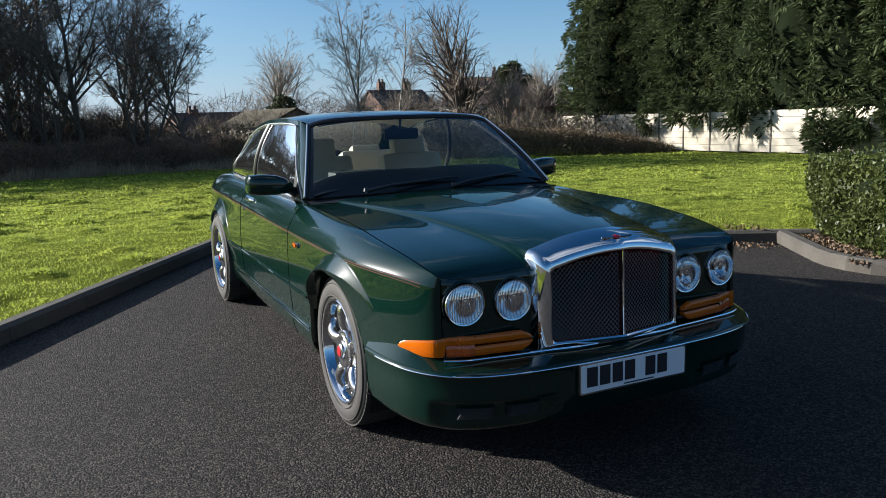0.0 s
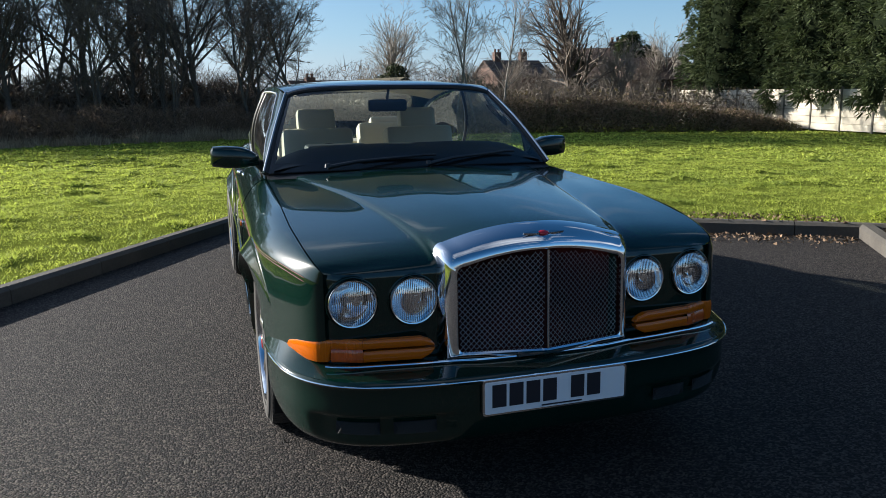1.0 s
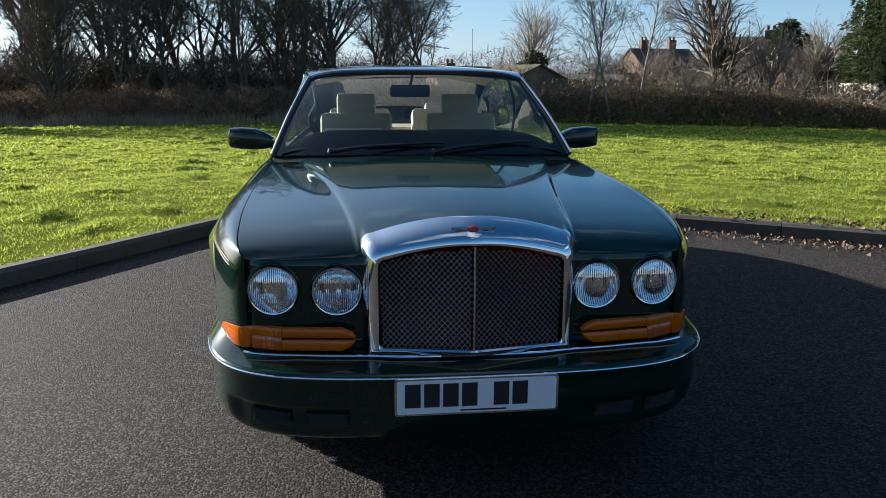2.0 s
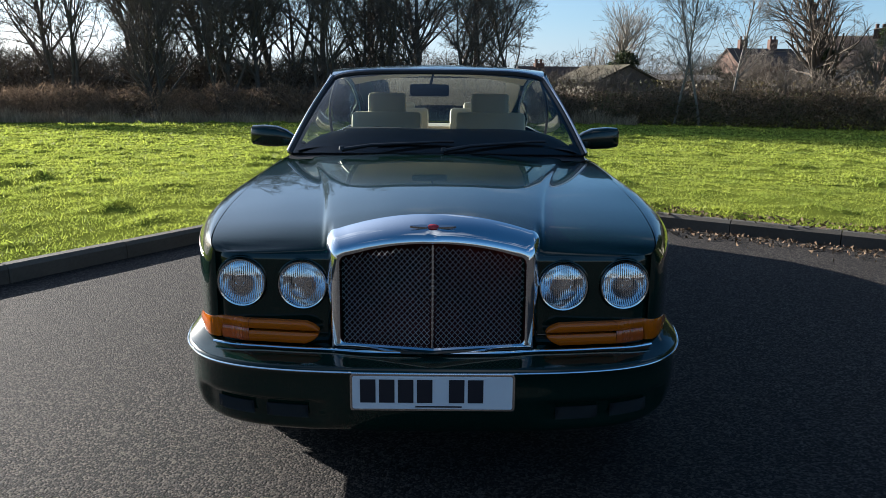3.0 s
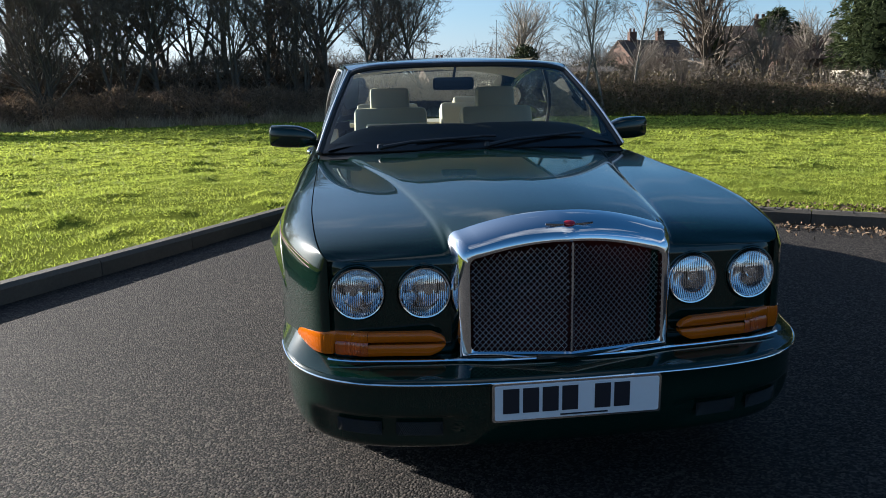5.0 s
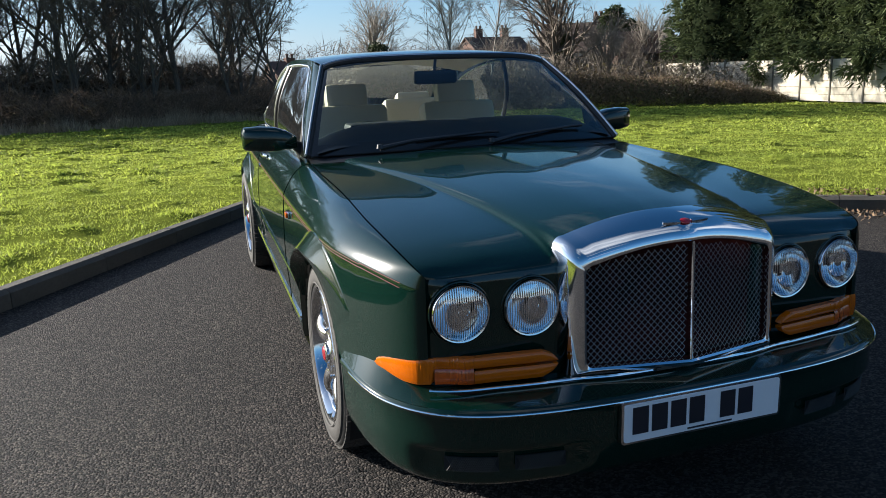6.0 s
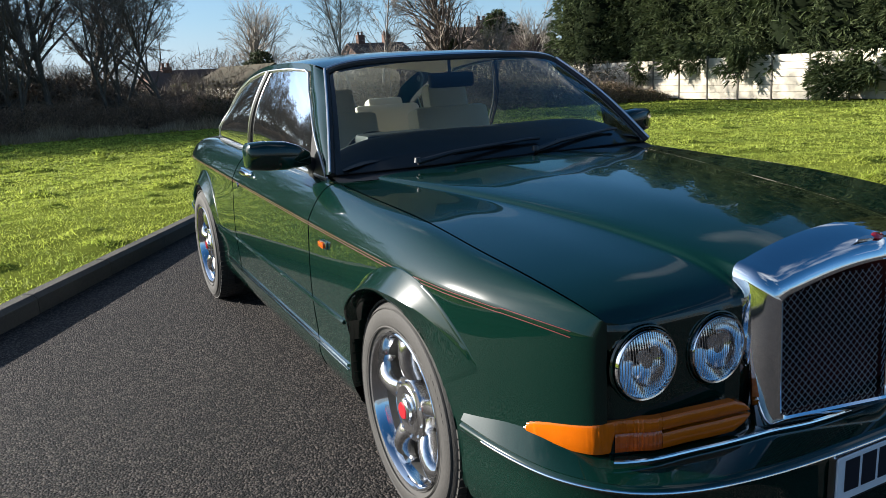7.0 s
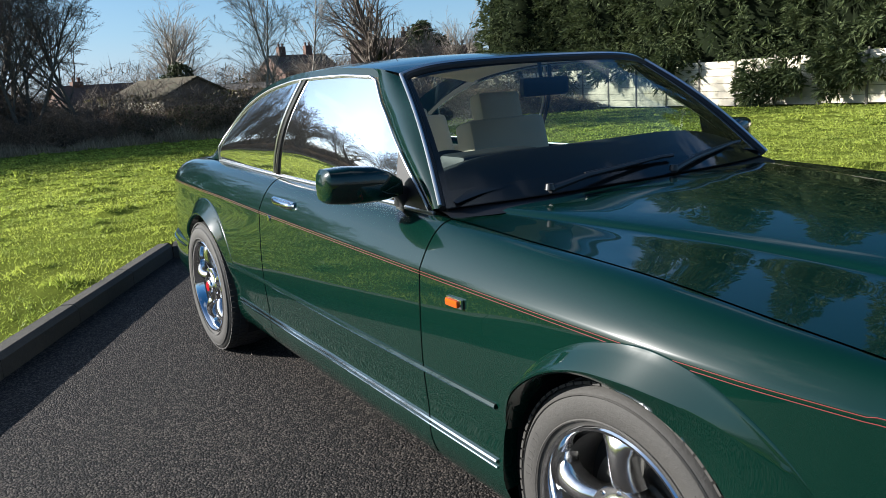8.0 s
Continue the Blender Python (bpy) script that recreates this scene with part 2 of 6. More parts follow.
def line(*pairs):
    """A smooth curve through (y, value) pairs that does not overshoot."""
    ys, vs = np.array([p[0] for p in pairs], float), np.array([p[1] for p in pairs], float)
    h, d = np.diff(ys), np.diff(vs) / np.diff(ys)
    m = np.zeros(len(ys))
    m[0], m[-1] = d[0], d[-1]
    for i in range(1, len(ys) - 1):
        if d[i - 1] * d[i] > 0:
            w1, w2 = 2 * h[i] + h[i - 1], h[i] + 2 * h[i - 1]
            m[i] = (w1 + w2) / (w1 / d[i - 1] + w2 / d[i])

    def f(y):
        i = int(np.clip(np.searchsorted(ys, y) - 1, 0, len(h) - 1))
        t = (min(max(y, ys[0]), ys[-1]) - ys[i]) / h[i]
        return float((1 + 2 * t) * (1 - t) ** 2 * vs[i] + t * (1 - t) ** 2 * h[i] * m[i] + t * t * (3 - 2 * t) * vs[i + 1] + t * t * (t - 1) * h[i] * m[i + 1])
    return f


def sheet(fn, us, vs, keep=None, flip=False):
    """A grid of fn(u, v); keep(centre of a face) picks the faces that stay."""
    bm = bmesh.new()
    g = [[bm.verts.new(fn(u, v)) for v in vs] for u in us]
    for i in range(len(us) - 1):
        for j in range(len(vs) - 1):
            q = (g[i][j], g[i + 1][j], g[i + 1][j + 1], g[i][j + 1])
            if keep and not keep(sum((w.co for w in q), Vector()) / 4):
                continue
            bm.faces.new(q[::-1] if flip else q)
    bmesh.ops.delete(bm, geom=[w for w in bm.verts if not w.link_faces], context="VERTS")
    return bm


def steps(a, b, n):
    return [a + (b - a) * i / n for i in range(n + 1)]


def spline(pts, n=8):
    """A smooth polyline (Catmull-Rom) through the points."""
    p = [Vector(q) for q in pts]
    p = [p[0] * 2 - p[1]] + p + [p[-1] * 2 - p[-2]]
    out = []
    for i in range(1, len(p) - 2):
        for k in range(n):
            t = k / n
            a, b, c, d = p[i - 1], p[i], p[i + 1], p[i + 2]
            out.append(0.5 * (2 * b + (c - a) * t + (2 * a - 5 * b + 4 * c - d) * t * t + (3 * b - a - 3 * c + d) * t ** 3))
    return out + [p[-2]]


def tube(path, radius, n=8, bm=None, flat=1.0, closed=False):
    """A bar of round (or flattened) section along a path; radius may be a list."""
    bm = bm or bmesh.new()
    path = [Vector(p) for p in path]
    rings = []
    last = len(path) - 1
    up = None
    for i, p in enumerate(path):
        a = path[i - 1] if i or closed else p
        b = path[(i + 1) % len(path)] if i < last or closed else p
        d = (b - a).normalized()
        if up is None:
            up = d.orthogonal().normalized() if abs(d.z) > 0.95 else (Vector((0, 0, 1)) - d * d.z).normalized()
        up = (up - d * up.dot(d)).normalized()
        side = d.cross(up)
        r = radius[i] if isinstance(radius, (list, tuple)) else radius
        rings.append([bm.verts.new(p + (side * math.cos(k * math.tau / n) * flat + up * math.sin(k * math.tau / n)) * r) for k in range(n)])
    for i in range(len(rings) - (0 if closed else 1)):
        r0, r1 = rings[i], rings[(i + 1) % len(rings)]
        for k in range(n):
            bm.faces.new((r0[k], r0[(k + 1) % n], r1[(k + 1) % n], r1[k]))
    if not closed:
        bm.faces.new(rings[0][::-1]), bm.faces.new(rings[-1])
    bmesh.ops.recalc_face_normals(bm, faces=bm.faces)
    return bm


def lathe(profile, n=48, m=None, closed=False, bm=None):
    """Turns (radius, height) pairs about the z axis, then places them by m."""
    bm = bm or bmesh.new()
    m = m or Matrix()
    rings = [[bm.verts.new(m @ Vector((r * math.cos(k * math.tau / n), r * math.sin(k * math.tau / n), h))) for k in range(n)] if r > 1e-5 else [bm.verts.new(m @ Vector((0, 0, h)))] for r, h in profile]
    pairs = list(zip(rings, rings[1:])) + ([(rings[-1], rings[0])] if closed else [])
    for a, b in pairs:
        for k in range(n):
            q = [a[k % len(a)], a[(k + 1) % n % len(a)], b[(k + 1) % n % len(b)], b[k % len(b)]]
            q = list(dict.fromkeys(q))
            if len(q) > 2:
                bm.faces.new(q)
    return bm


def block(size, at=(0, 0, 0), bevel=0.0, m=None, bm=None, segments=2):
    bm = bm or bmesh.new()
    m = m or Matrix()
    vs = bmesh.ops.create_cube(bm, size=1.0, matrix=m @ Matrix.Translation(at) @ Matrix.Diagonal((*size, 1)))["verts"]
    if bevel:
        es = list({e for v in vs for e in v.link_edges})
        bmesh.ops.bevel(bm, geom=es, offset=bevel, segments=segments, profile=0.7, affect="EDGES")
    return bm


def prism(outline, a, b, bm=None, m=None, bevel=0.0):
    """A flat outline of (u, v) points drawn out from height a to b along z, placed by m."""
    bm = bm or bmesh.new()
    m = m or Matrix()
    lo = [bm.verts.new(m @ Vector((u, v, a))) for u, v in outline]
    hi = [bm.verts.new(m @ Vector((u, v, b))) for u, v in outline]
    n = len(lo)
    fs = [bm.faces.new(lo[::-1]), bm.faces.new(hi)] + [bm.faces.new((lo[i], lo[(i + 1) % n], hi[(i + 1) % n], hi[i])) for i in range(n)]
    if bevel:
        bmesh.ops.bevel(bm, geom=list(fs[1].edges), offset=bevel, segments=2, profile=0.7, affect="EDGES")
    return bm


# ---- ground, kerbs, lawn ----
CORNER, E1, E2 = Vector((-0.566, 5.62, 0)), Vector((0.518, 0.855, 0)).normalized(), Vector((0.855, -0.518, 0)).normalized()
BAY = 6.04


def bay(a, b, z=0.0):
    """A place by its way down the bay (a, away from the back kerb) and across it (b, from the long kerb)."""
    p = CORNER - E1 * a + E2 * b
    return Vector((p.x, p.y, z))


def tussock(p):
    """The rough turf's lumps: scattered tufts over fine unevenness."""
    n = noise.noise(Vector((p.x * 1.7, p.y * 1.7, 4))) + 0.35 * noise.noise(Vector((p.x * 4.1, p.y * 4.1, 8)))
    return 0.16 * max(0.0, n - 0.28) + 0.022 * noise.noise(Vector((p.x * 3.0, p.y * 3.0, 1)))


def fall(p):
    """The height of the grass: level by the kerbs, falling gently to the hedges."""
    r = math.hypot(p.x, p.y)
    a, b = (CORNER - p).dot(E1), (p - CORNER).dot(E2)
    inset = min(1.0, max(0.0, -min(a, b) - 0.12) / 0.35)
    return 0.105 - 0.028 * max(0.0, min(r, 35.0) - 6.5) + inset * (0.02 * noise.noise(Vector((p.x * 0.5, p.y * 0.5, 0))) + tussock(p))


def ground_sheet():
    rs = [0, 6, 12, 20, 28, 35, 45, 70, 150, 400, 1200]
    bm = sheet(lambda r, a: Vector((r * math.sin(a), r * math.cos(a), -0.12 - 0.028 * max(0.0, min(r, 35.0) - 6.5))), rs, steps(0, math.tau, 48))
    bmesh.ops.remove_doubles(bm, verts=bm.verts, dist=0.001)
    bmesh.ops.recalc_face_normals(bm, faces=bm.faces)
    return tagged(part("ground", bm, SOIL), "open ground reaching to the horizon", "ground", kind="structure")


ground_sheet()
LINES = [-46, -40, -35, -30, -26, -22, -18, -15, -12, -9.5, -7.5, -6, -4.5, -3.4, -2.5, -1.8, -1.2, -0.75, -0.4, -0.11, 1, 2.2, 3.4, 4.6, 6, 8, 11, 15, 20, 26, 34]


def lawn_sheet():
    fine = sorted({x for x in LINES if x < -26 or x > 15} | {-26 + 0.4 * k for k in range(40)} | {-10 + 0.16 * k for k in range(61)} | {-0.25, -0.18, -0.11} | {0.2 * k for k in range(75)})

    def at(a, b):
        p = bay(a, b)
        p.z = fall(p)
        return p
    bm = sheet(at, fine, fine, keep=lambda c: (CORNER - c).dot(E1) < -0.1 or (c - CORNER).dot(E2) < -0.1)
    bmesh.ops.recalc_face_normals(bm, faces=bm.faces)
    if sum(f.normal.z for f in bm.faces) < 0:
        bmesh.ops.reverse_faces(bm, faces=bm.faces)
    return tagged(part("lawn", bm, LAWN), "rough sunlit green lawn falling away behind the kerbs", "lawn", kind="structure")


lawn_sheet()
bm = sheet(lambda a, b: bay(a, b, 0.012 * noise.noise(Vector((a * 0.4, b * 0.4, 3))) - 0.004), steps(-0.02, 40, 60), steps(-0.02, 46, 60))
bmesh.ops.recalc_face_normals(bm, faces=bm.faces)
if sum(f.normal.z for f in bm.faces) < 0:
    bmesh.ops.reverse_faces(bm, faces=bm.faces)
tagged(part("car_park", bm, TARMAC), "worn dark grey tarmac of a parking bay", "tarmac", kind="structure")


def kerb_run(name, label, start, way, out, count, unit=0.915):
    """A run of kerb stones; way is along it, out towards the grass."""
    root = thing(name, label, "kerb", kind="structure")
    bm = prism([(0, -0.12), (0, 0.092), (0.03, 0.12), (0.11, 0.12), (0.11, -0.12)], 0.004, unit - 0.004)
    bmesh.ops.recalc_face_normals(bm, faces=bm.faces)
    me = bpy.data.meshes.new("kerb_stone")
    bm.to_mesh(me)
    bm.free()
    me.materials.append(CONCRETE)
    for i in range(count):
        o = new("kerb_stone", me)
        o.parent = root
        p = start + way * unit * i
        o.matrix_basis = Matrix(((out.x, 0, way.x, p.x), (out.y, 0, way.y, p.y), (0, 1, 0, p.z + random.uniform(-0.003, 0.003)), (0, 0, 0, 1)))
    return root


kerb_run("kerb_long", "weathered concrete kerb with its face in shade", bay(0, 0), -E1, -E2, 13)
kerb_run("kerb_back", "weathered concrete kerb at the head of the bay", bay(0, 0.0), E2, E1, 14)


def island():
    """The planted island at the bay's end, with its curved kerb."""
    root = thing("kerb_island", "sunlit concrete kerb curving round a planted bed", "kerb", kind="structure")
    path = [(-0.02 + 0.0, BAY), (0.55, BAY), (1.1, BAY)]
    for k in range(1, 7):
        g = radians(15 * k)
        path.append((1.1 + 0.85 * math.sin(g), BAY + 0.85 * (1 - math.cos(g))))
    path += [(1.95, BAY + 1.8), (1.95, BAY + 3.0), (1.95, BAY + 4.2), (1.95, BAY + 5.4)]
    pts = [bay(a, b) for a, b in path]
    for i in range(0, len(pts) - 1):
        p, q = pts[i], pts[i + 1]
        way = (q - p).normalized()
        out = Vector((-way.y, way.x, 0))
        bm = prism([(0, -0.12), (0, 0.09), (0.03, 0.12), (0.12, 0.12), (0.12, -0.12)], 0.0, (q - p).length, m=Matrix(((out.x, 0, way.x, p.x), (out.y, 0, way.y, p.y), (0, 1, 0, 0), (0, 0, 0, 1))))
        bmesh.ops.recalc_face_normals(bm, faces=bm.faces)
        part("kerb_stone", bm, CONCRETE, root, smooth=False)
    bm = bmesh.new()
    vs = [bm.verts.new(p + Vector((0, 0, 0.085))) for p in pts] + [bm.verts.new(bay(-0.1, BAY + 5.4, 0.085)), bm.verts.new(bay(-0.1, BAY, 0.085))]
    f = bm.faces.new(vs)
    if f.normal.z < 0:
        f.normal_flip()
    tagged(part("planting_bed", bm, SOIL, smooth=False), "bare soil bed littered with dead leaves", "soil", kind="structure")


island()


# ---- far things ----
def fence():
    root = thing("fence", "pale concrete panel fence with slotted posts", "fence")
    unit, high, x = 1.83, 0.305, 25.6
    board = block((0.05, unit - 0.09, high - 0.012), bevel=0.008, segments=1)
    me = bpy.data.meshes.new("board")
    board.to_mesh(me)
    board.free()
    me.materials.append(PANEL)
    pm = block((0.10, 0.085, 2.1), bevel=0.012, segments=1)
    pe = bpy.data.meshes.new("post")
    pm.to_mesh(pe)
    pm.free()
    pe.materials.append(POST)
    for i in range(18):
        y = 38.4 - i * unit
        z = fall(Vector((x, y, 0)))
        o = new("post", pe)
        o.parent, o.location = root, (x, y, z + 0.95)
        for k in range(6):
            o = new("board", me)
            o.parent, o.location = root, (x + 0.01, y - unit / 2, z + 0.1 + high * (k + 0.5) - 0.03)


fence()


# ---- the car ----
# it stands a little askew in the bay
car = thing("car", "dark green two-door coupe with chrome grille and chrome wheels, on tarmac", "car", at=pose(0, 0.017 - 0.9, 0, 0, 0, math.degrees(0.02)) @ Matrix.Translation((0, 0.9, 0)))
BODY["on"] = True
AXLES, HUB_Z = (0.0, 2.96), 0.345
edge_line_x = line((-0.9, 0.762), (-0.6, 0.787), (-0.3, 0.806), (0.2, 0.812), (0.75, 0.818), (0.95, 0.815), (1.5, 0.812), (2.3, 0.805), (3.0, 0.785), (3.5, 0.755), (3.9, 0.70), (4.2, 0.62))
edge_line_z = line((-0.80, 0.809), (-0.7, 0.832), (-0.55, 0.862), (-0.3, 0.893), (0.0, 0.922), (0.4, 0.940), (0.8, 0.957), (1.4, 0.968), (2.3, 0.978), (3.1, 0.988), (3.6, 0.975), (4.0, 0.935), (4.2, 0.88))
pin_x = line((-0.75, 0.760), (-0.735, 0.772), (-0.69, 0.801), (-0.64, 0.827), (-0.57, 0.856), (-0.47, 0.887), (-0.3, 0.922), (0.0, 0.943), (0.8, 0.948), (2.0, 0.945), (2.9, 0.945), (3.5, 0.915), (3.9, 0.86), (4.2, 0.76))
pin_z = line((-0.80, 0.755), (-0.6, 0.795), (-0.3, 0.812), (0.2, 0.820), (0.8, 0.828), (2.0, 0.845), (3.0, 0.862), (3.8, 0.85), (4.2, 0.80))
mid_x = line((-0.75, 0.762), (-0.735, 0.774), (-0.69, 0.804), (-0.64, 0.831), (-0.57, 0.862), (-0.47, 0.894), (-0.3, 0.929), (0.0, 0.951), (0.8, 0.957), (2.0, 0.957), (2.9, 0.972), (3.5, 0.935), (3.9, 0.88), (4.2, 0.78))
sill_x = line((-0.75, 0.762), (-0.735, 0.774), (-0.69, 0.804), (-0.64, 0.831), (-0.57, 0.862), (-0.47, 0.894), (0.0, 0.945), (0.8, 0.943), (2.4, 0.945), (3.5, 0.93), (4.2, 0.78))


NOSE_Y, NOSE_LEN, POST_X = -0.52, 0.252, 0.742


def turn_in(p, q, f, k):
    """From p, on a line that comes through q behind it, forward and then round to f, as k goes from 0 to 1."""
    along = (p - q) * (NOSE_LEN / 0.02)
    return p + along * k + (f - p - along) * (1 - max(0.0, 1 - k ** 2.5) ** 0.4)


def edge_at(y):
    p = Vector((edge_line_x(NOSE_Y), NOSE_Y, edge_line_z(NOSE_Y)))
    q = Vector((edge_line_x(NOSE_Y + 0.02), NOSE_Y + 0.02, edge_line_z(NOSE_Y + 0.02)))
    f = Vector((POST_X, NOSE_Y - NOSE_LEN, 0.800))
    lo, hi = 0.0, 1.0
    for _ in range(18):
        k = (lo + hi) / 2
        lo, hi = (k, hi) if turn_in(p, q, f, k).y > y else (lo, k)
    return turn_in(p, q, f, (lo + hi) / 2)


def edge_x(y):
    return edge_line_x(y) if y >= NOSE_Y else edge_at(y).x


def edge_z(y):
    return edge_line_z(y) if y >= NOSE_Y else edge_at(y).z


def ease(t):
    t = min(1.0, max(0.0, t))
    return t * t * (3 - 2 * t)


def smooth_section(pts, n):
    return spline([Vector((x, 0, z)) for x, z in pts], n)


def flank(y):
    """The side of the body at y, from its upper edge to under the sill."""
    ex, ez, px, pz, mx, sx = edge_x(y), edge_z(y), pin_x(y), pin_z(y), mid_x(y), sill_x(y)
    a, b = Vector((1, 0.0)), Vector((0.42, -0.91))
    d = Vector((px - ex, pz - ez))
    k = (d.x * b.y - d.y * b.x) / (a.x * b.y - a.y * b.x)
    k = min(max(k, 0.25 * d.x), 0.95 * d.x)
    c = Vector((ex, ez)) + a * k
    crown = []
    for i in range(20):
        t = i / 20
        q = Vector((ex, ez)) * (1 - t) ** 2 + c * 2 * t * (1 - t) + Vector((px, pz)) * t * t
        crown.append(Vector((q.x, 0, q.y)))
    return crown + smooth_section([(px, pz), (px + 0.003, pz - 0.05), (mx, 0.66), (mx, 0.53), (sx + 0.004, 0.40), (sx, 0.30), (sx - 0.05, 0.215), (sx - 0.16, 0.19)], 4)


FLANK_N = 49


def flank_x(y, z):
    s = flank(y)
    return next((p.x + (q.x - p.x) * (z - p.z) / (q.z - p.z) for p, q in zip(s[2:], s[3:]) if q.z <= z <= p.z), sill_x(y))


def open_arches(bm, radius, centres):
    """Cuts round openings in the (y, z) view, with the rim drawn onto the circle."""
    for cy in centres:
        dead = [f for f in bm.faces if all(math.hypot(v.co.y - cy, v.co.z - HUB_Z) < radius for v in f.verts)]
        bmesh.ops.delete(bm, geom=dead, context="FACES")
        for v in bm.verts:
            d = math.hypot(v.co.y - cy, v.co.z - HUB_Z)
            if d < radius:
                k = radius / d
                v.co.y, v.co.z = cy + (v.co.y - cy) * k, HUB_Z + (v.co.z - HUB_Z) * k


def flank_panel(name, y0, y1, side, j0=0, j1=FLANK_N - 1, arches=(), n=None, label=""):
    n = n or max(4, int((y1 - y0) / 0.02))
    js = list(range(j0, j1 + 1))
    cache = {}

    def at(y, j):
        if y not in cache:
            cache[y] = flank(y)
        p = cache[y][int(j)]
        return Vector((side * p.x, y, p.z))
    bm = sheet(at, steps(y0, y1, n), js, flip=side > 0)
    if arches:
        open_arches(bm, 0.378, arches)
    return part(name, bm, PAINT, car, label)


def nose_at(k, j):
    """A place on the wing's rounded front: k from the wing round to the post, j down from the crown."""
    p, q = (Vector((s.x, y, s.z)) for s, y in ((flank(NOSE_Y)[int(j)], NOSE_Y), (flank(NOSE_Y + 0.02)[int(j)], NOSE_Y + 0.02)))
    z = 0.800 - 0.045 * (j / 20) ** 1.5 if j <= 20 else 0.755 - (j - 20) / 13 * 0.255
    return turn_in(p, q, Vector((POST_X, NOSE_Y - NOSE_LEN, z)), min(1.0, k))


def wing_nose(side):
    """The wing's rounded front: its crown and side turn in together to the post beside the lamps."""
    ks = [math.sin(t) for t in steps(0, math.pi / 2, 18)] + [2.0]

    def at(k, j):
        w = nose_at(k, j)
        if k > 1.5:
            w += Vector((-0.0015, 0.016, 0))
        return Vector((side * w.x, w.y, w.z))
    return part("wing_nose", sheet(at, ks, range(34), flip=side < 0), PAINT, car, "rounded front of the wing beside the headlamps")


for side in (-1, 1):
    wing_nose(side)
    flank_panel("front_wing", NOSE_Y, 0.745, side, arches=(0.0,), label="dark green front wing")
    flank_panel("door", 0.750, 2.115, side, j1=41, label="dark green door")
    flank_panel("sill", 0.750, 2.115, side, j0=41, label="dark green sill")
    flank_panel("rear_wing", 2.120, 4.20, side, arches=(2.96,), label="dark green rear wing")

# bonnet
bon_c = line((-0.80, 0.892), (-0.75, 0.899), (-0.6, 0.924), (-0.3, 0.957), (0.1, 0.982), (0.5, 0.997), (0.8, 1.003))
ridge_x = line((-0.80, 0.352), (-0.4, 0.405), (0.0, 0.475), (0.5, 0.60), (0.8, 0.68))
ridge_z = line((-0.80, 0.853), (-0.7, 0.872), (-0.6, 0.889), (-0.3, 0.924), (0.1, 0.951), (0.5, 0.967), (0.8, 0.975))


def bonnet_z(x, y):
    ex, ez, rx, rz, cz = edge_x(y) - 0.004, edge_z(y), ridge_x(y), ridge_z(y), bon_c(y)
    x = abs(x)
    fold = 0.013 + 0.10 * (rz - ez)
    f = line((0, cz), (0.3 * rx, cz - 0.08 * (cz - rz)), (0.75 * rx, cz - 0.58 * (cz - rz)), (rx - 0.008, rz), (rx + 0.008, rz - 0.32 * fold), (rx + 0.024, rz - 0.86 * fold), (rx + 0.05, rz - fold), (rx + 0.5 * (ex - rx), rz - fold - 0.30 * (rz - fold - ez)), (rx + 0.82 * (ex - rx), ez + 0.34 * (rz - fold - ez)), (ex, ez + 0.002))
    return f(x)


NOSE = line((0.0, -0.80), (0.33, -0.806), (0.5, -0.804), (0.62, -0.799), (0.68, -0.793), (0.715, -0.786), (0.742, -0.772))
scuttle_y = line((0.0, 0.60), (0.4, 0.635), (0.65, 0.69), (0.81, 0.775))


hood_front = line((0.0, -0.752), (0.20, -0.752), (0.31, -0.757), (0.352, -0.80), (0.5, -0.804), (0.62, -0.799), (0.68, -0.793), (0.715, -0.786), (0.742, -0.772))


def bonnet():
    half = steps(0, 0.88, 12)[:-1] + steps(0.88, 1.12, 24)[:-1] + steps(1.12, 2.0, 16)
    us = [-h for h in half[::-1]] + half[1:]
    vs = [-1, 0, 0.0015, 0.005, 0.011, 0.02, 0.032, 0.048, 0.066, 0.09, 0.115] + steps(0.14, 1, 36)

    def at(u, v):
        w = abs(u)
        y0 = hood_front(0.352 * w if w < 1 else 0.352 + 0.390 * (w - 1))
        lip, v = v < 0, max(0.0, v)
        ymid = y0 + (scuttle_y(0.66 * w if w < 1 else 0.66 + 0.15 * (w - 1)) - y0) * v
        rx = ridge_x(ymid)
        x = math.copysign(rx * w if w < 1 else rx + (edge_x(ymid) - 0.004 - rx) * (w - 1), u)
        z = bonnet_z(x, ymid)
        if w > 0.955:
            roll = max(0.0, 1 - v / 0.12)
            z -= (bonnet_z(x, y0) - 0.797) * (1 - math.sqrt(1 - roll * roll)) * min(1.0, (w - 0.955) / 0.05)
        if v == 0 and w < 0.98:
            z -= 0.035
        return Vector((x, ymid + (0.016 if lip else 0.0), z))
    return part("bonnet", sheet(at, us, vs, flip=True), PAINT, car, "dark green bonnet with a crease to each grille shoulder")


bonnet()

# nose panels with the lamp wells
LAMPS = [(0.651, 0.695), (0.442, 0.690)]
R_LAMP = 0.088


def corner_plan(n=6):
    """The plan of the wing's front at the height of the indicators, from the post to the wing's side."""
    a, b = flank(NOSE_Y)[31], flank(NOSE_Y + 0.02)[31]
    p, q = Vector((a.x, NOSE_Y, 0)), Vector((b.x, NOSE_Y + 0.02, 0))
    return [turn_in(p, q, Vector((POST_X, NOSE_Y - NOSE_LEN, 0)), math.sin(t)) for t in steps(math.pi / 2, 0, n)]


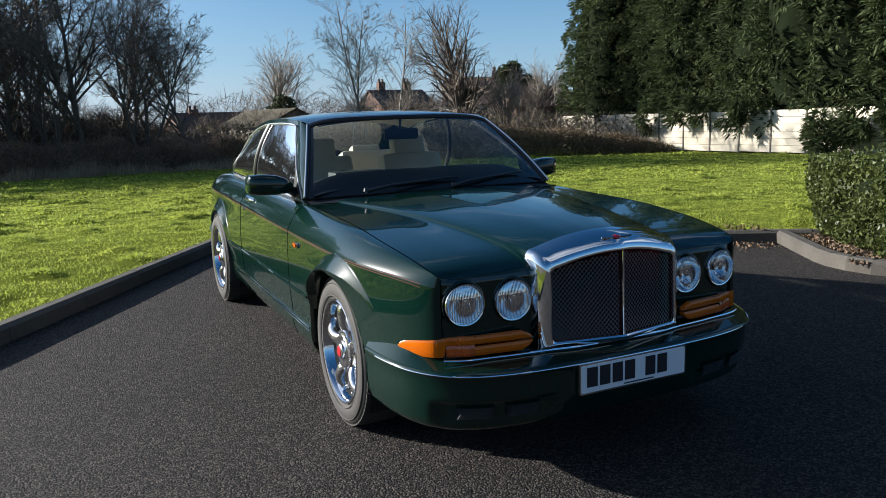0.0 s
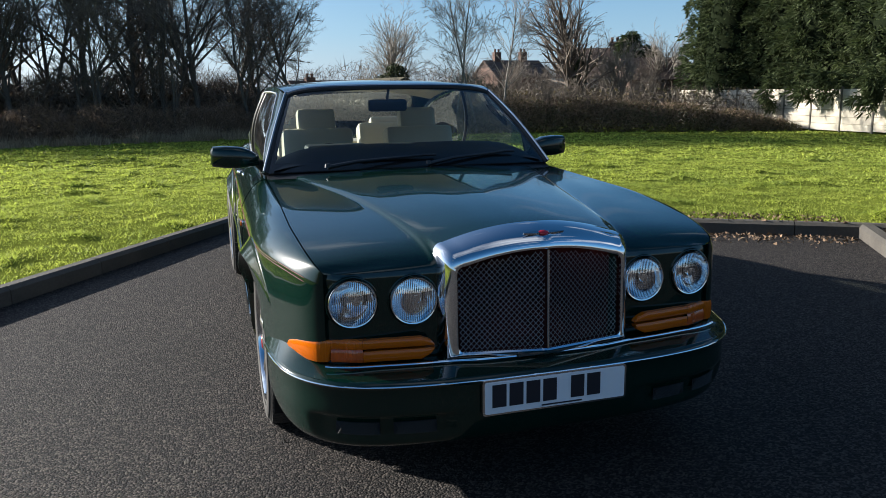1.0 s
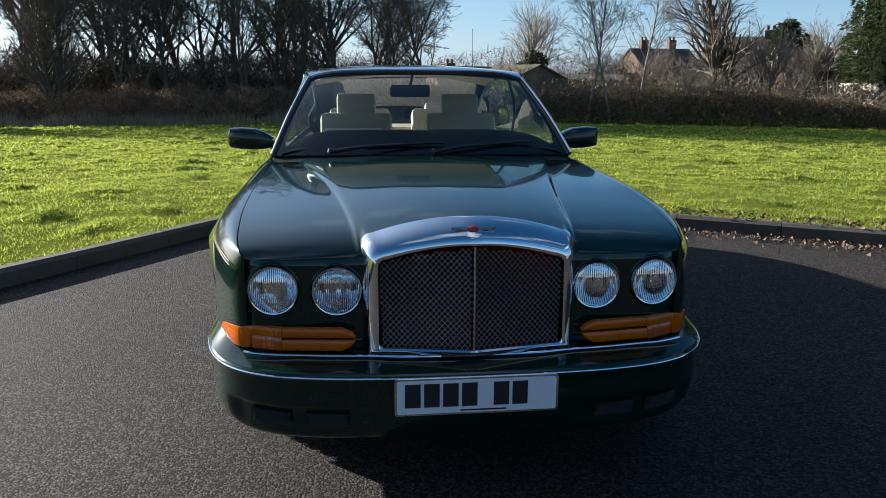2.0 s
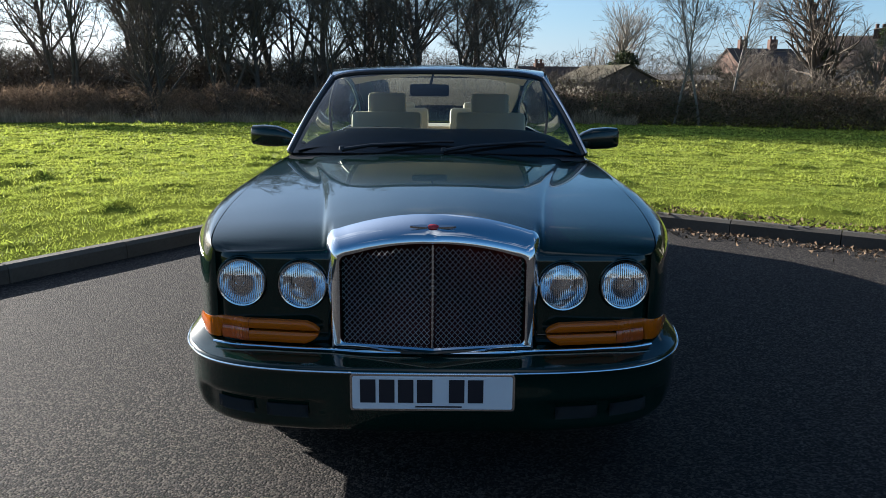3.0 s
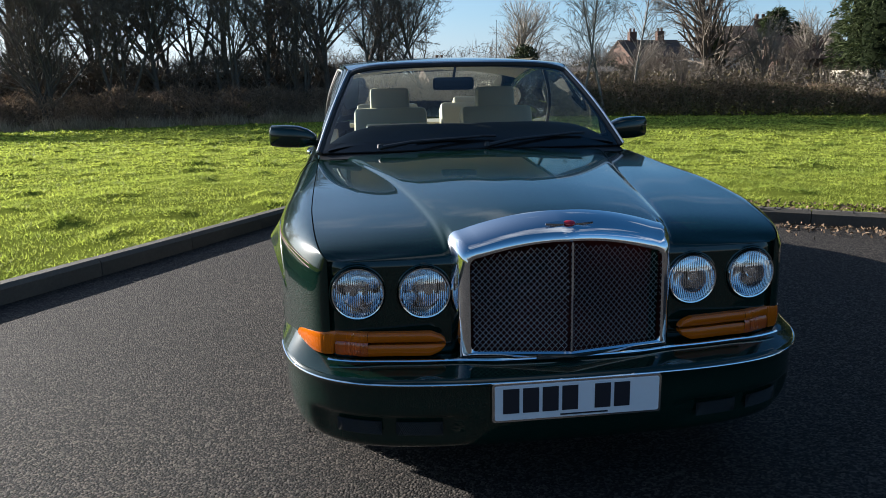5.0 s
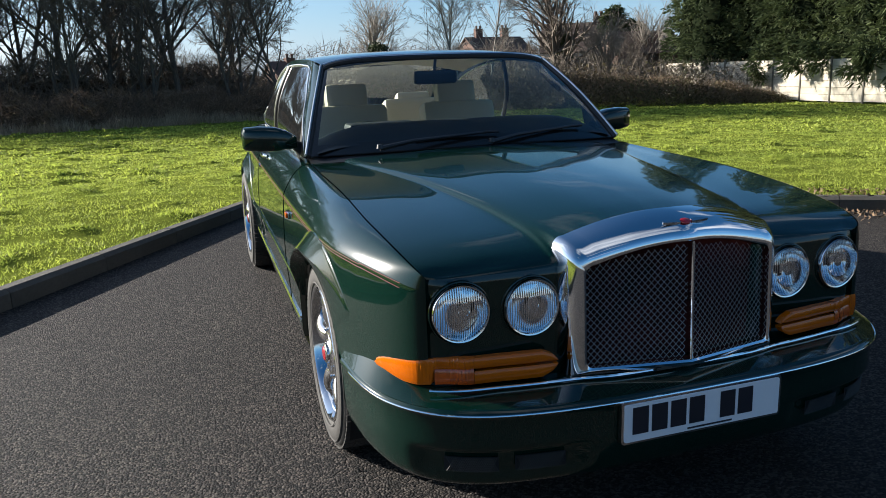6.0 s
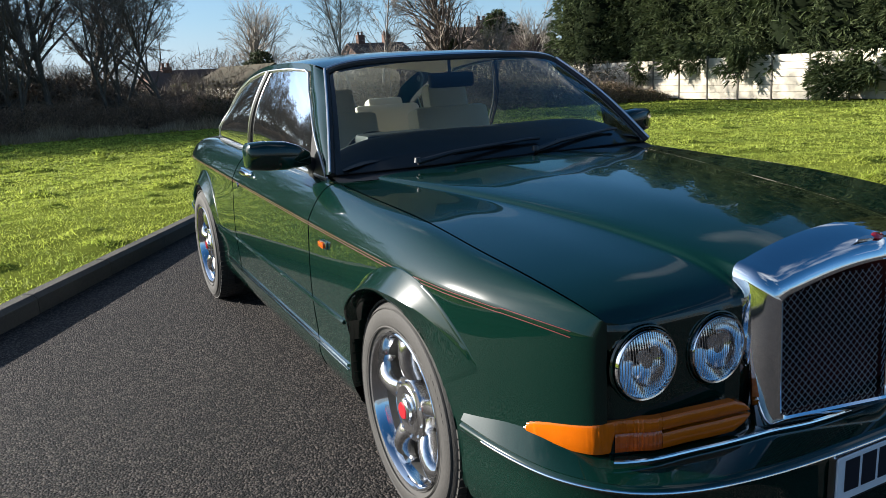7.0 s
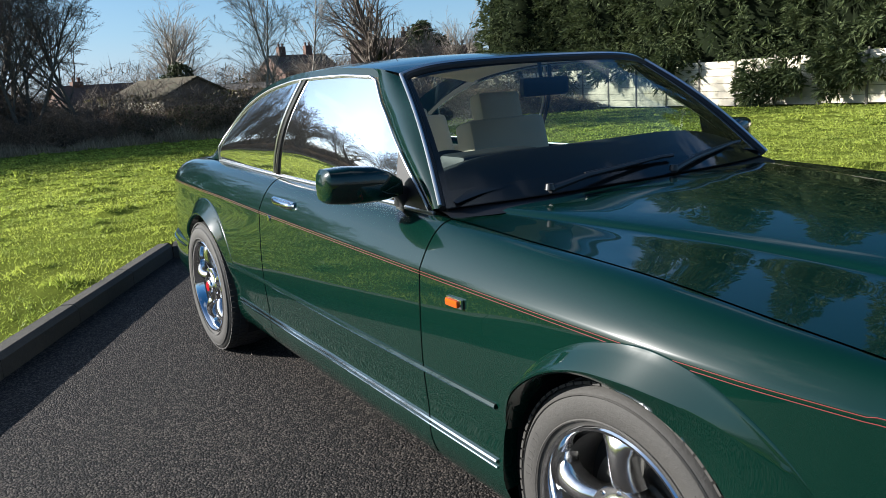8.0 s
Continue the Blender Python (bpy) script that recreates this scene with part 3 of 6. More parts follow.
def nose_panel(side):
    """The lamp panel, set a little behind the bonnet's lip and the wing's post."""
    us, zs = steps(0.30, POST_X, 54), steps(0.47, 0.797, 40)

    def at(u, z):
        edge = ease((u - 0.70) / 0.042) * 0.006
        return Vector((side * u, NOSE(u) + 0.009 + edge + 0.006 * ease((z - 0.775) / 0.022), z))
    bm = sheet(at, us, zs, flip=side > 0)
    for lx, lz in LAMPS:
        dead = [f for f in bm.faces if all(math.hypot(abs(v.co.x) - lx, v.co.z - lz) < R_LAMP for v in f.verts)]
        bmesh.ops.delete(bm, geom=dead, context="FACES")
        for v in bm.verts:
            d = math.hypot(abs(v.co.x) - lx, v.co.z - lz)
            if d < R_LAMP:
                v.co.x, v.co.z = side * (lx + (abs(v.co.x) - lx) * R_LAMP / d), lz + (v.co.z - lz) * R_LAMP / d
    return part("nose_panel", bm, PAINT, car, "dark green nose panel round the headlamps")


def headlamp(side, lx, lz):
    y = NOSE(lx) - 0.012
    turn = math.degrees(math.atan2(NOSE(lx + 0.02) - NOSE(lx - 0.02), 0.04)) * 0.6
    m = pose(side * lx, y, lz, 90, 0, side * turn)
    lamp = part("headlamp", lathe([(R_LAMP + 0.004, -0.024), (R_LAMP + 0.002, -0.019), (R_LAMP - 0.001, -0.018), (R_LAMP - 0.004, -0.022), (R_LAMP - 0.004, -0.06)], 48, m), PAINT, car, "round twin headlamp set in a well")
    part("bezel", lathe([(0.0835, -0.03), (0.0835, -0.012), (0.081, -0.007), (0.0775, -0.008), (0.0765, -0.014)], 48, m), CHROME, lamp, "thin chrome ring")
    bowl = [(0.0, -0.075), (0.020, -0.072), (0.045, -0.060), (0.064, -0.042), (0.0765, -0.016)]
    part("reflector", lathe(bowl, 40, m), REFLECTOR, lamp, "silvered reflector bowl")
    part("bulb_cap", lathe([(0.0, -0.026), (0.014, -0.028), (0.017, -0.036), (0.017, -0.062)], 24, m), REFLECTOR, lamp)
    bm = bmesh.new()
    n, R = 96, 0.0768

    def pt(i, k, front):
        x = -R + 2 * R * i / n
        h = math.sqrt(max(1e-7, R * R - x * x))
        zz = -h + 2 * h * k / 12
        dome = 0.014 * (1 - (x * x + zz * zz) / (R * R))
        return m @ Vector((x, zz, -0.013 + dome + (0.0 if front else -0.0035 - 0.0013 * math.cos(i * math.pi / 2))))
    fronts = [[bm.verts.new(pt(i, k, True)) for k in range(13)] for i in range(n + 1)]
    backs = [[bm.verts.new(pt(i, k, False)) for k in range(13)] for i in range(n + 1)]
    for i in range(n):
        for k in range(12):
            bm.faces.new((fronts[i][k], fronts[i + 1][k], fronts[i + 1][k + 1], fronts[i][k + 1]))
            bm.faces.new((backs[i][k + 1], backs[i + 1][k + 1], backs[i + 1][k], backs[i][k]))
        bm.faces.new((fronts[i + 1][0], fronts[i][0], backs[i][0], backs[i + 1][0]))
        bm.faces.new((fronts[i][12], fronts[i + 1][12], backs[i + 1][12], backs[i][12]))
    bmesh.ops.recalc_face_normals(bm, faces=bm.faces)
    part("lens", bm, LENS, lamp, "fluted glass lens")


for side in (-1, 1):
    nose_panel(side)
    for lx, lz in LAMPS:
        headlamp(side, lx, lz)


# grille
def grille_y(x, z=0.7):
    return -0.937 + 0.18 * abs(x) + 0.012 * max(0.0, (z - 0.5) / 0.35)


def grille_outline(inset, n=10):
    """The grille's outline as (x, z) from the lower left, over the top, to the lower right."""
    w, zb, zs, zt = 0.350 - inset * 1.62, 0.478 + inset * 1.3, 0.862 - inset * 2.0, 0.918 - inset * 2.3
    r = 0.035 if inset < 0.015 else 0.028
    right = [(w - r + r * math.sin(t), zs - r + r * math.cos(t)) for t in steps(0, math.pi / 2, 6)]
    top = [(x, zs + (zt - zs) * (1 - abs(x / (w - r)) ** 1.9)) for x in steps(-(w - r), w - r, 2 * n)]
    left = [(-x, z) for x, z in right[::-1]]
    rb = 0.006 if inset < 0.015 else 0.018
    bl = [(-w + rb - rb * math.sin(t), zb + rb - rb * math.cos(t)) for t in steps(0, math.pi / 2, 4)]
    br = [(-x, z) for x, z in bl[::-1]]
    bottom = [(x, zb) for x in steps(w - rb, -(w - rb), 2 * n)][1:-1]
    return bl + left[:-1] + top + right[1:] + br + bottom


def grille():
    shell = bmesh.new()
    rings = []
    for inset, back in ((-0.007, 0.088), (-0.004, 0.05), (0.004, 0.022), (0.012, 0.006), (0.022, 0.0), (0.0265, 0.004), (0.0285, 0.03)):
        o = grille_outline(inset if inset < 0.013 else inset)
        ring = []
        for x, z in o:
            lean = 0.0
            if z > 0.80:
                lean = 0.035 * ((z - 0.80) / 0.13) ** 1.6
            ring.append(shell.verts.new((x, grille_y(x, z) + back + lean, z)))
        rings.append(ring)
    for a, b in zip(rings, rings[1:]):
        for i in range(len(a)):
            shell.faces.new((a[i], a[(i + 1) % len(a)], b[(i + 1) % len(b)], b[i]))
    bmesh.ops.recalc_face_normals(shell, faces=shell.faces)
    g = part("grille", shell, CHROME, car, "tall chrome radiator shell")
    part("centre_bar", tube([(0, -0.931, 0.514), (0, -0.919, 0.855)], 0.0045, 8), CHROME, g)
    top_at = lambda x: 0.804 + 0.046 * (1 - min(1.0, abs(x) / 0.285) ** 1.8)
    for side in (-1, 1):
        bm = bmesh.new()
        p, lo, w = 0.0185, 0.516, 0.302
        for lean in (-1, 1):
            k = -30
            while k < 50:
                x0, z0 = k * p, lo
                pts = []
                for s in steps(0, 0.40, 40):
                    x, z = x0 + lean * s * 0.9, z0 + s
                    if 0.004 < x < w and lo <= z <= top_at(x) - 0.002:
                        pts.append(Vector((side * x, grille_y(x, z) + 0.022 + 0.0012 * lean, z)))
                if len(pts) > 1:
                    tube([pts[0], pts[-1]], 0.0008, 4, bm)
                k += 1
        part("grille_mesh", bm, WIRE, g, "diamond wire mesh", smooth=False)
    bm = bmesh.new()
    bm.faces.new([bm.verts.new((x * 0.995, grille_y(x) + 0.082, z)) for x, z in grille_outline(0.012)])
    part("radiator", bm, CORE, g, "dark reddish radiator behind the mesh", smooth=False)
    part("bar", block((0.085, 0.004, 0.006), (-0.062, grille_y(0.062) + 0.0005, 0.4925)), DULL, g, smooth=False)
    # winged badge on the shell's brow
    by, bz = -0.879, 0.908
    badge = part("badge", lathe([(0.0, 0.004), (0.0075, 0.0035), (0.0095, 0.001), (0.0095, -0.006)], 24, pose(0, by, bz, 30, 0, 0) @ Matrix.Diagonal((1.9, 1.25, 0.5, 1))), RED, g, "small red enamel badge with chrome wings")
    for side in (-1, 1):
        wing = [(side * 0.019, 0.006), (side * 0.038, 0.007), (side * 0.074, 0.002), (side * 0.074, -0.0015), (side * 0.038, -0.005), (side * 0.019, -0.006)]
        part("wing", prism(wing, -0.006, 0.002, m=pose(0, by, bz, 30, 0, 0)), BRIGHT, badge, smooth=False)


grille()

# bumper
BUMP_PLAN = spline([(0, -0.985, 0), (0.24, -0.982, 0), (0.44, -0.968, 0), (0.60, -0.938, 0), (0.71, -0.893, 0), (0.79, -0.832, 0), (0.848, -0.755, 0), (0.886, -0.665, 0), (0.912, -0.54, 0), (0.926, -0.40, 0)], 6)


def along_bumper(s):
    """A place and outward direction on the bumper's plan, s from 0 (middle) to 1 (wheel arch)."""
    k = s * (len(BUMP_PLAN) - 1)
    i = min(int(k), len(BUMP_PLAN) - 2)
    p = BUMP_PLAN[i].lerp(BUMP_PLAN[i + 1], k - i)
    d = (BUMP_PLAN[min(i + 2, len(BUMP_PLAN) - 1)] - BUMP_PLAN[max(i - 1, 0)]).normalized()
    return p, Vector((d.y, -d.x, 0))


rise = line((0, 0.0), (0.4, 0.002), (0.7, 0.008), (0.85, 0.012), (1.0, 0.014))
shelf = line((0, 0.0), (0.55, 0.0), (0.68, 0.010), (0.80, 0.026), (1.0, 0.050))
IND_IN = line((0.0, 0.092), (0.1, 0.096), (0.18, 0.112), (0.3, 0.108), (0.45, 0.080), (0.6, 0.050), (0.72, 0.034), (0.84, 0.022), (1.0, 0.02))
BUMP_SECTION = [(-0.110, 0.470), (-0.060, 0.468), (-0.025, 0.464), (-0.006, 0.456), (0.002, 0.444), (-0.004, 0.432), (-0.008, 0.40), (-0.008, 0.34), (-0.014, 0.29), (-0.03, 0.245), (-0.065, 0.215), (-0.14, 0.205), (-0.3, 0.22)]


def bumper():
    prof = spline([Vector((o, 0, z)) for o, z in BUMP_SECTION], 6)

    def at(s, j):
        p, n = along_bumper(abs(s))
        o, z = prof[int(j)].x, prof[int(j)].z
        lift = rise(abs(s)) * max(0.0, min(1.0, (z - 0.25) / 0.19))
        if j < 18:
            f = (18 - j) / 18
            o, z = -f * (IND_IN(abs(s)) + 0.05) * 1.0, 0.456 + min(1.0, f * 1.35) * (0.029 + shelf(abs(s)))
        o -= 0.020 * ease((p.x - 0.33) / 0.05) * ease((0.83 - p.x) / 0.05) * ease((z - 0.225) / 0.058) * ease((0.345 - z) / 0.018)
        q = p + n * o
        return Vector((math.copysign(q.x, s) if s else 0.0, q.y, z + lift))
    b = part("bumper", sheet(at, steps(-1, 1, 120), range(len(prof)), flip=True), PAINT, car, "dark green front bumper")
    for off, z, r, name, label in ((0.003, 0.446, 0.0031, "bumper_strip", "thin chrome strip round the bumper"), (-1.0, 0.487, 0.0048, "bumper_top_strip", "chrome finisher along the bumper's top")):
        path = []
        for s in steps(-0.92, 0.92, 110) if off > 0 else steps(-0.545, 0.545, 90):
            p, n = along_bumper(abs(s))
            q = p + n * (off if off > 0 else 0.014 - IND_IN(abs(s)))
            path.append((math.copysign(q.x, s) if s else 0.0, q.y, z + rise(abs(s))))
        part(name, tube(path, r, 8), CHROME, b, label)
    # lower vents: near-black sheets coloured as the depth's shade, with honeycomb mesh
    for side in (-1, 1):
        for x0, x1 in ((0.41, 0.555), (0.60, 0.745)):
            bm = bmesh.new()
            pts = []
            for x in steps(x0, x1, 8):
                s = min(steps(0, 1, 200), key=lambda q: abs(along_bumper(q)[0].x - x))
                p, n = along_bumper(s)
                pts.append((p + n * -0.026))
            lo = [bm.verts.new((side * p.x, p.y - 0.001, 0.276)) for p in pts]
            hi = [bm.verts.new((side * p.x, p.y - 0.002, 0.318)) for p in pts]
            for i in range(8):
                bm.faces.new((lo[i], lo[i + 1], hi[i + 1], hi[i]))
            v = part("air_intake", bm, DARK, b, "dark mesh air intake", smooth=False)
            bm = bmesh.new()
            for i in range(26):
                for lean in (-1, 1):
                    k = i / 26
                    a, c = k, k + lean * 0.16
                    if 0 <= c <= 1:
                        pa, pc = pts[int(a * 8)].lerp(pts[min(8, int(a * 8) + 1)], a * 8 % 1), pts[min(8, int(c * 8))].lerp(pts[min(8, int(c * 8) + 1)], c * 8 % 1)
                        tube([(side * pa.x, pa.y - 0.004, 0.274), (side * pc.x, pc.y - 0.004, 0.316)], 0.0011, 4, bm)
            part("intake_mesh", bm, BLACK, v, smooth=False)
    return b


bumper()


def indicator(side):
    """The long amber lamp, from its point beside the grille round the wing's corner."""
    body = spline([Vector((x, y, 0)) for x, y in ((0.5, -0.803), (0.62, -0.799), (0.70, -0.785))] + corner_plan() + [Vector((x, y, 0)) for x, y in ((0.905, -0.43),)], 8)

    def at_x(s):
        p, n = along_bumper(s)
        q = p - n * (IND_IN(s) + 0.012)
        return q.lerp(min(body, key=lambda b: (b - q).length) + n * 0.001, ease((s - 0.40) / 0.12))
    inner, cut, turn, outer = 0.195, 0.396, 0.54, 0.828
    wrap = lambda s: max(0.0, (s - turn) / (outer - turn))
    upper = lambda s: (0.541, 0.541 + 0.031 * min(1.0, (s - inner) / 0.03) ** 0.5)
    lower = lambda s: (0.533 - 0.037 * min(1.0, (s - inner) / 0.03) ** 0.5, 0.533)
    half = lambda s: 0.038 * (1 - 0.35 * wrap(s)) * math.sqrt(max(0.0, 1 - wrap(s) ** 8))
    corner = lambda s: (0.541 - (0.007 + 0.012 * wrap(s) + half(s)) * ease((s - turn) / 0.012), 0.5725 if s < turn else 0.534 - 0.012 * wrap(s) + half(s))
    deep = lambda s: (0.496, 0.5405)
    root = None
    for name, s0, s1, edges, mat, label in (("indicator_lamp", inner, cut - 0.001, upper, AMBER, "long amber indicator and side lamp"), ("lower_lens", inner, cut - 0.001, lower, AMBER, ""), ("outer_lens", cut, outer, corner, AMBER, "amber lens wrapping the corner"), ("outer_lower_lens", cut, turn, deep, AMBER_DEEP, "deep amber lens at the corner")):
        def at(s, j):
            n = along_bumper(s)[1]
            lo, hi = edges(s)
            k = (0, 0, 0.12, 0.5, 0.88, 1, 1)[int(j)]
            depth = (-0.02, 0.0005, 0.003, 0.005, 0.003, 0.0005, -0.02)[int(j)]
            flute = 0.0012 * (int(round(s * 180)) % 2) if cut < s < 0.56 else 0.0
            q = at_x(s) + n * (depth + flute)
            return Vector((side * q.x, q.y, lo + max(0.0005, hi - lo) * k))
        o = part(name, sheet(at, steps(s0, s1, 90), range(7), flip=side > 0), mat, root or car, label)
        root = root or o


for side in (-1, 1):
    indicator(side)


# number plate
def plate():
    m = pose(0.002, -0.990, 0.384, 90, 0, 0)
    w, h, r = 0.266, 0.062, 0.010

    def rounded(w, h, r):
        return [(cx + r * math.cos(t), cy + r * math.sin(t)) for cx, cy, a in ((w - r, h - r, 0), (-w + r, h - r, 90), (-w + r, -h + r, 180), (w - r, -h + r, 270)) for t in (radians(a + d) for d in (0, 30, 60, 90))]
    p = part("number_plate", prism(rounded(w, h, r), -0.012, 0.004, m=m), BRIGHT, car, "white number plate in a bright frame", smooth=False)
    part("plate_face", prism(rounded(w - 0.008, h - 0.007, 0.006), 0.0, 0.0065, m=m), PLATE, p, smooth=False)
    x = -0.233
    for i in range(7):
        if i != 4:
            part("bar", block((0.050, 0.079, 0.0015), (x + 0.025, 0.006, 0.0073), m=m), INK, p, smooth=False)
        x += 0.061 if i != 4 else 0.042
    part("bar", block((0.150, 0.005, 0.001), (0.02, -0.047, 0.0071), m=m), INK, p, smooth=False)


plate()


# glasshouse
roof_x = line((1.24, 0.640), (1.6, 0.682), (2.0, 0.702), (2.5, 0.700), (3.0, 0.705), (3.45, 0.725))
roof_z = line((1.24, 1.374), (1.33, 1.393), (1.45, 1.409), (1.7, 1.420), (2.0, 1.416), (2.3, 1.392), (2.6, 1.340), (2.9, 1.245), (3.2, 1.105), (3.45, 0.985))
roof_c = line((1.20, 1.412), (1.5, 1.446), (1.9, 1.457), (2.3, 1.447), (2.6, 1.410), (2.9, 1.325), (3.2, 1.185), (3.45, 1.03))


def roof_at(y, u):
    """The roof's skin: u from -1 to 1 across it."""
    x = u * roof_x(y)
    ze, zc = roof_z(y), roof_c(y)
    return Vector((x, y, ze + (zc - ze) * (1 - abs(u) ** 2.3)))


part("roof", sheet(lambda y, u: roof_at(y + (0.0 if y > 1.5 else (1.5 - y) / 0.26 * (0.05 * u * u)), u), steps(1.24, 2.62, 40), steps(-1, 1, 40), flip=False), PAINT, car, "dark green roof")
for side in (-1, 1):
    part("rear_pillar", sheet(lambda y, u: roof_at(y, side * u), steps(2.62, 3.45, 24), steps(0.80, 1, 8), flip=side < 0), PAINT, car, "dark green rear pillar")
part("rear_screen", sheet(lambda y, u: roof_at(y, u) - Vector((0, 0, 0.004)), steps(2.62, 3.45, 20), steps(-0.80, 0.80, 20)), SCREEN, car, "curved rear window")
boot_z = line((3.40, 1.01), (3.6, 1.005), (3.9, 0.965), (4.2, 0.885))


def deck_at(y, u):
    ex, ez = edge_x(y), edge_z(y)
    return Vector((u * ex, y, ez + (boot_z(y) - ez) * (1 - abs(u) ** 2.4)))


part("boot_lid", sheet(deck_at, steps(3.40, 4.20, 20), steps(-1, 1, 24)), PAINT, car, "dark green boot lid")
tailsec = flank(4.20)
bm = bmesh.new()
bm.faces.new([bm.verts.new((p.x, 4.20, p.z)) for p in tailsec] + [bm.verts.new((-p.x, 4.20, p.z)) for p in tailsec[::-1]])
part("tail_panel", bm, PAINT, car, smooth=False)

TAIL_PLAN = spline([(0, 4.30, 0), (0.4, 4.285, 0), (0.66, 4.23, 0), (0.80, 4.13, 0), (0.885, 3.97, 0), (0.925, 3.75, 0), (0.945, 3.46, 0)], 5)


def tail_bumper(s, j):
    k = abs(s) * (len(TAIL_PLAN) - 1)
    i = min(int(k), len(TAIL_PLAN) - 2)
    p = TAIL_PLAN[i].lerp(TAIL_PLAN[i + 1], k - i)
    d = (TAIL_PLAN[i + 1] - TAIL_PLAN[i]).normalized()
    o, z = ((-0.10, 0.525), (-0.03, 0.52), (-0.004, 0.505), (0.004, 0.48), (0.0, 0.42), (-0.004, 0.33), (-0.03, 0.27), (-0.12, 0.24))[int(j)]
    q = p + Vector((-d.y, d.x, 0)) * o
    return Vector((math.copysign(q.x, s) if s else 0.0, q.y, z))


rear_bumper = part("rear_bumper", sheet(tail_bumper, steps(-1, 1, 60), range(8)), PAINT, car, "dark green rear bumper")
part("rear_strip", tube([tail_bumper(s, 3) + Vector((math.copysign(0.003, s), 0.003, 0)) for s in steps(-0.97, 0.97, 60)], 0.004, 6), CHROME, rear_bumper, "thin chrome strip")

WS_LOW = lambda u: Vector((0.812 * u, 0.645 + 0.165 * abs(u) ** 2.2, 1.000 - 0.020 * u * u))
WS_TOP = lambda u: Vector((0.632 * u, 1.225 + 0.065 * u * u, 1.410 - 0.012 * abs(u) ** 2.4 - 0.026 * abs(u) ** 8))


def screen_at(u, v):
    p = WS_LOW(u).lerp(WS_TOP(u), v)
    return p + Vector((0, -0.012, 0.020)) * math.sin(math.pi * v)


part("windscreen", sheet(screen_at, steps(-1, 1, 32), steps(0, 1, 16)), SCREEN, car, "curved windscreen")
for name, u0, u1, v0, v1 in (("top_band", -1, 1, 0.965, 1.0), ("side_band", -1, -0.957, 0, 1), ("side_band", 0.957, 1, 0, 1), ("low_band", -1, 1, 0, 0.10)):
    part(name, sheet(lambda u, v: screen_at(u, v) + Vector((0, 0.004, -0.004)), steps(u0, u1, 30 if u1 - u0 > 1 else 3), steps(v0, v1, 14 if v1 - v0 > 0.5 else 3)), BLACK, car)
part("windscreen_seal", tube([screen_at(-1, v) for v in steps(0, 0.97, 14)] + [screen_at(u, 0.99) for u in steps(-0.96, 0.96, 30)] + [screen_at(1, v) for v in steps(0.97, 0, 14)], 0.013, 6), BLACK, car)
for side in (-1, 1):
    path = [screen_at(side, v) + Vector((side * 0.012, -0.006, 0.010)) for v in steps(0.0, 1, 16)]
    part("screen_trim", tube(path, 0.0065, 8), SATIN, car, "bright windscreen trim")
part("header_trim", tube([screen_at(u, 1.0) + Vector((0, 0.004, 0.010)) for u in steps(-1, 1, 30)], 0.007, 8), SATIN, car, "bright trim over the windscreen")

# side glass: from the belt to the roof's edge
FRONT_LOW, FRONT_TOP = 0.875, 1.42
QUARTER_END = 3.12


def belt(y):
    return Vector((edge_x(y) - 0.004, y, edge_z(y) + 0.004))


def brow(y):
    return Vector((roof_x(y) + 0.006, y, roof_z(y) - 0.022))


def side_at(y, v, side):
    """On the side window's plane: y at the belt, v from the belt up to the brow."""
    lo, hi = belt(y), brow(y)
    p = lo.lerp(hi, v) + Vector((0.038 * math.sin(math.pi * v), 0, 0))
    return Vector((side * p.x, p.y, p.z))


def glass_top(y):
    """How far up the window reaches at y (1: to the brow)."""
    f = min(1.0, max(0.0, (y - FRONT_LOW) / (FRONT_TOP - FRONT_LOW)))
    front = f ** 0.9 * (1 - 0.06 * f ** 4) + 0.06 * ease((f - 0.8) / 0.2) if f < 1 else 1.0
    r = min(1.0, max(0.0, (QUARTER_END - y) / 0.10))
    return max(0.0, min(front, r ** 0.6 if r < 1 else 1.0)) * 0.985


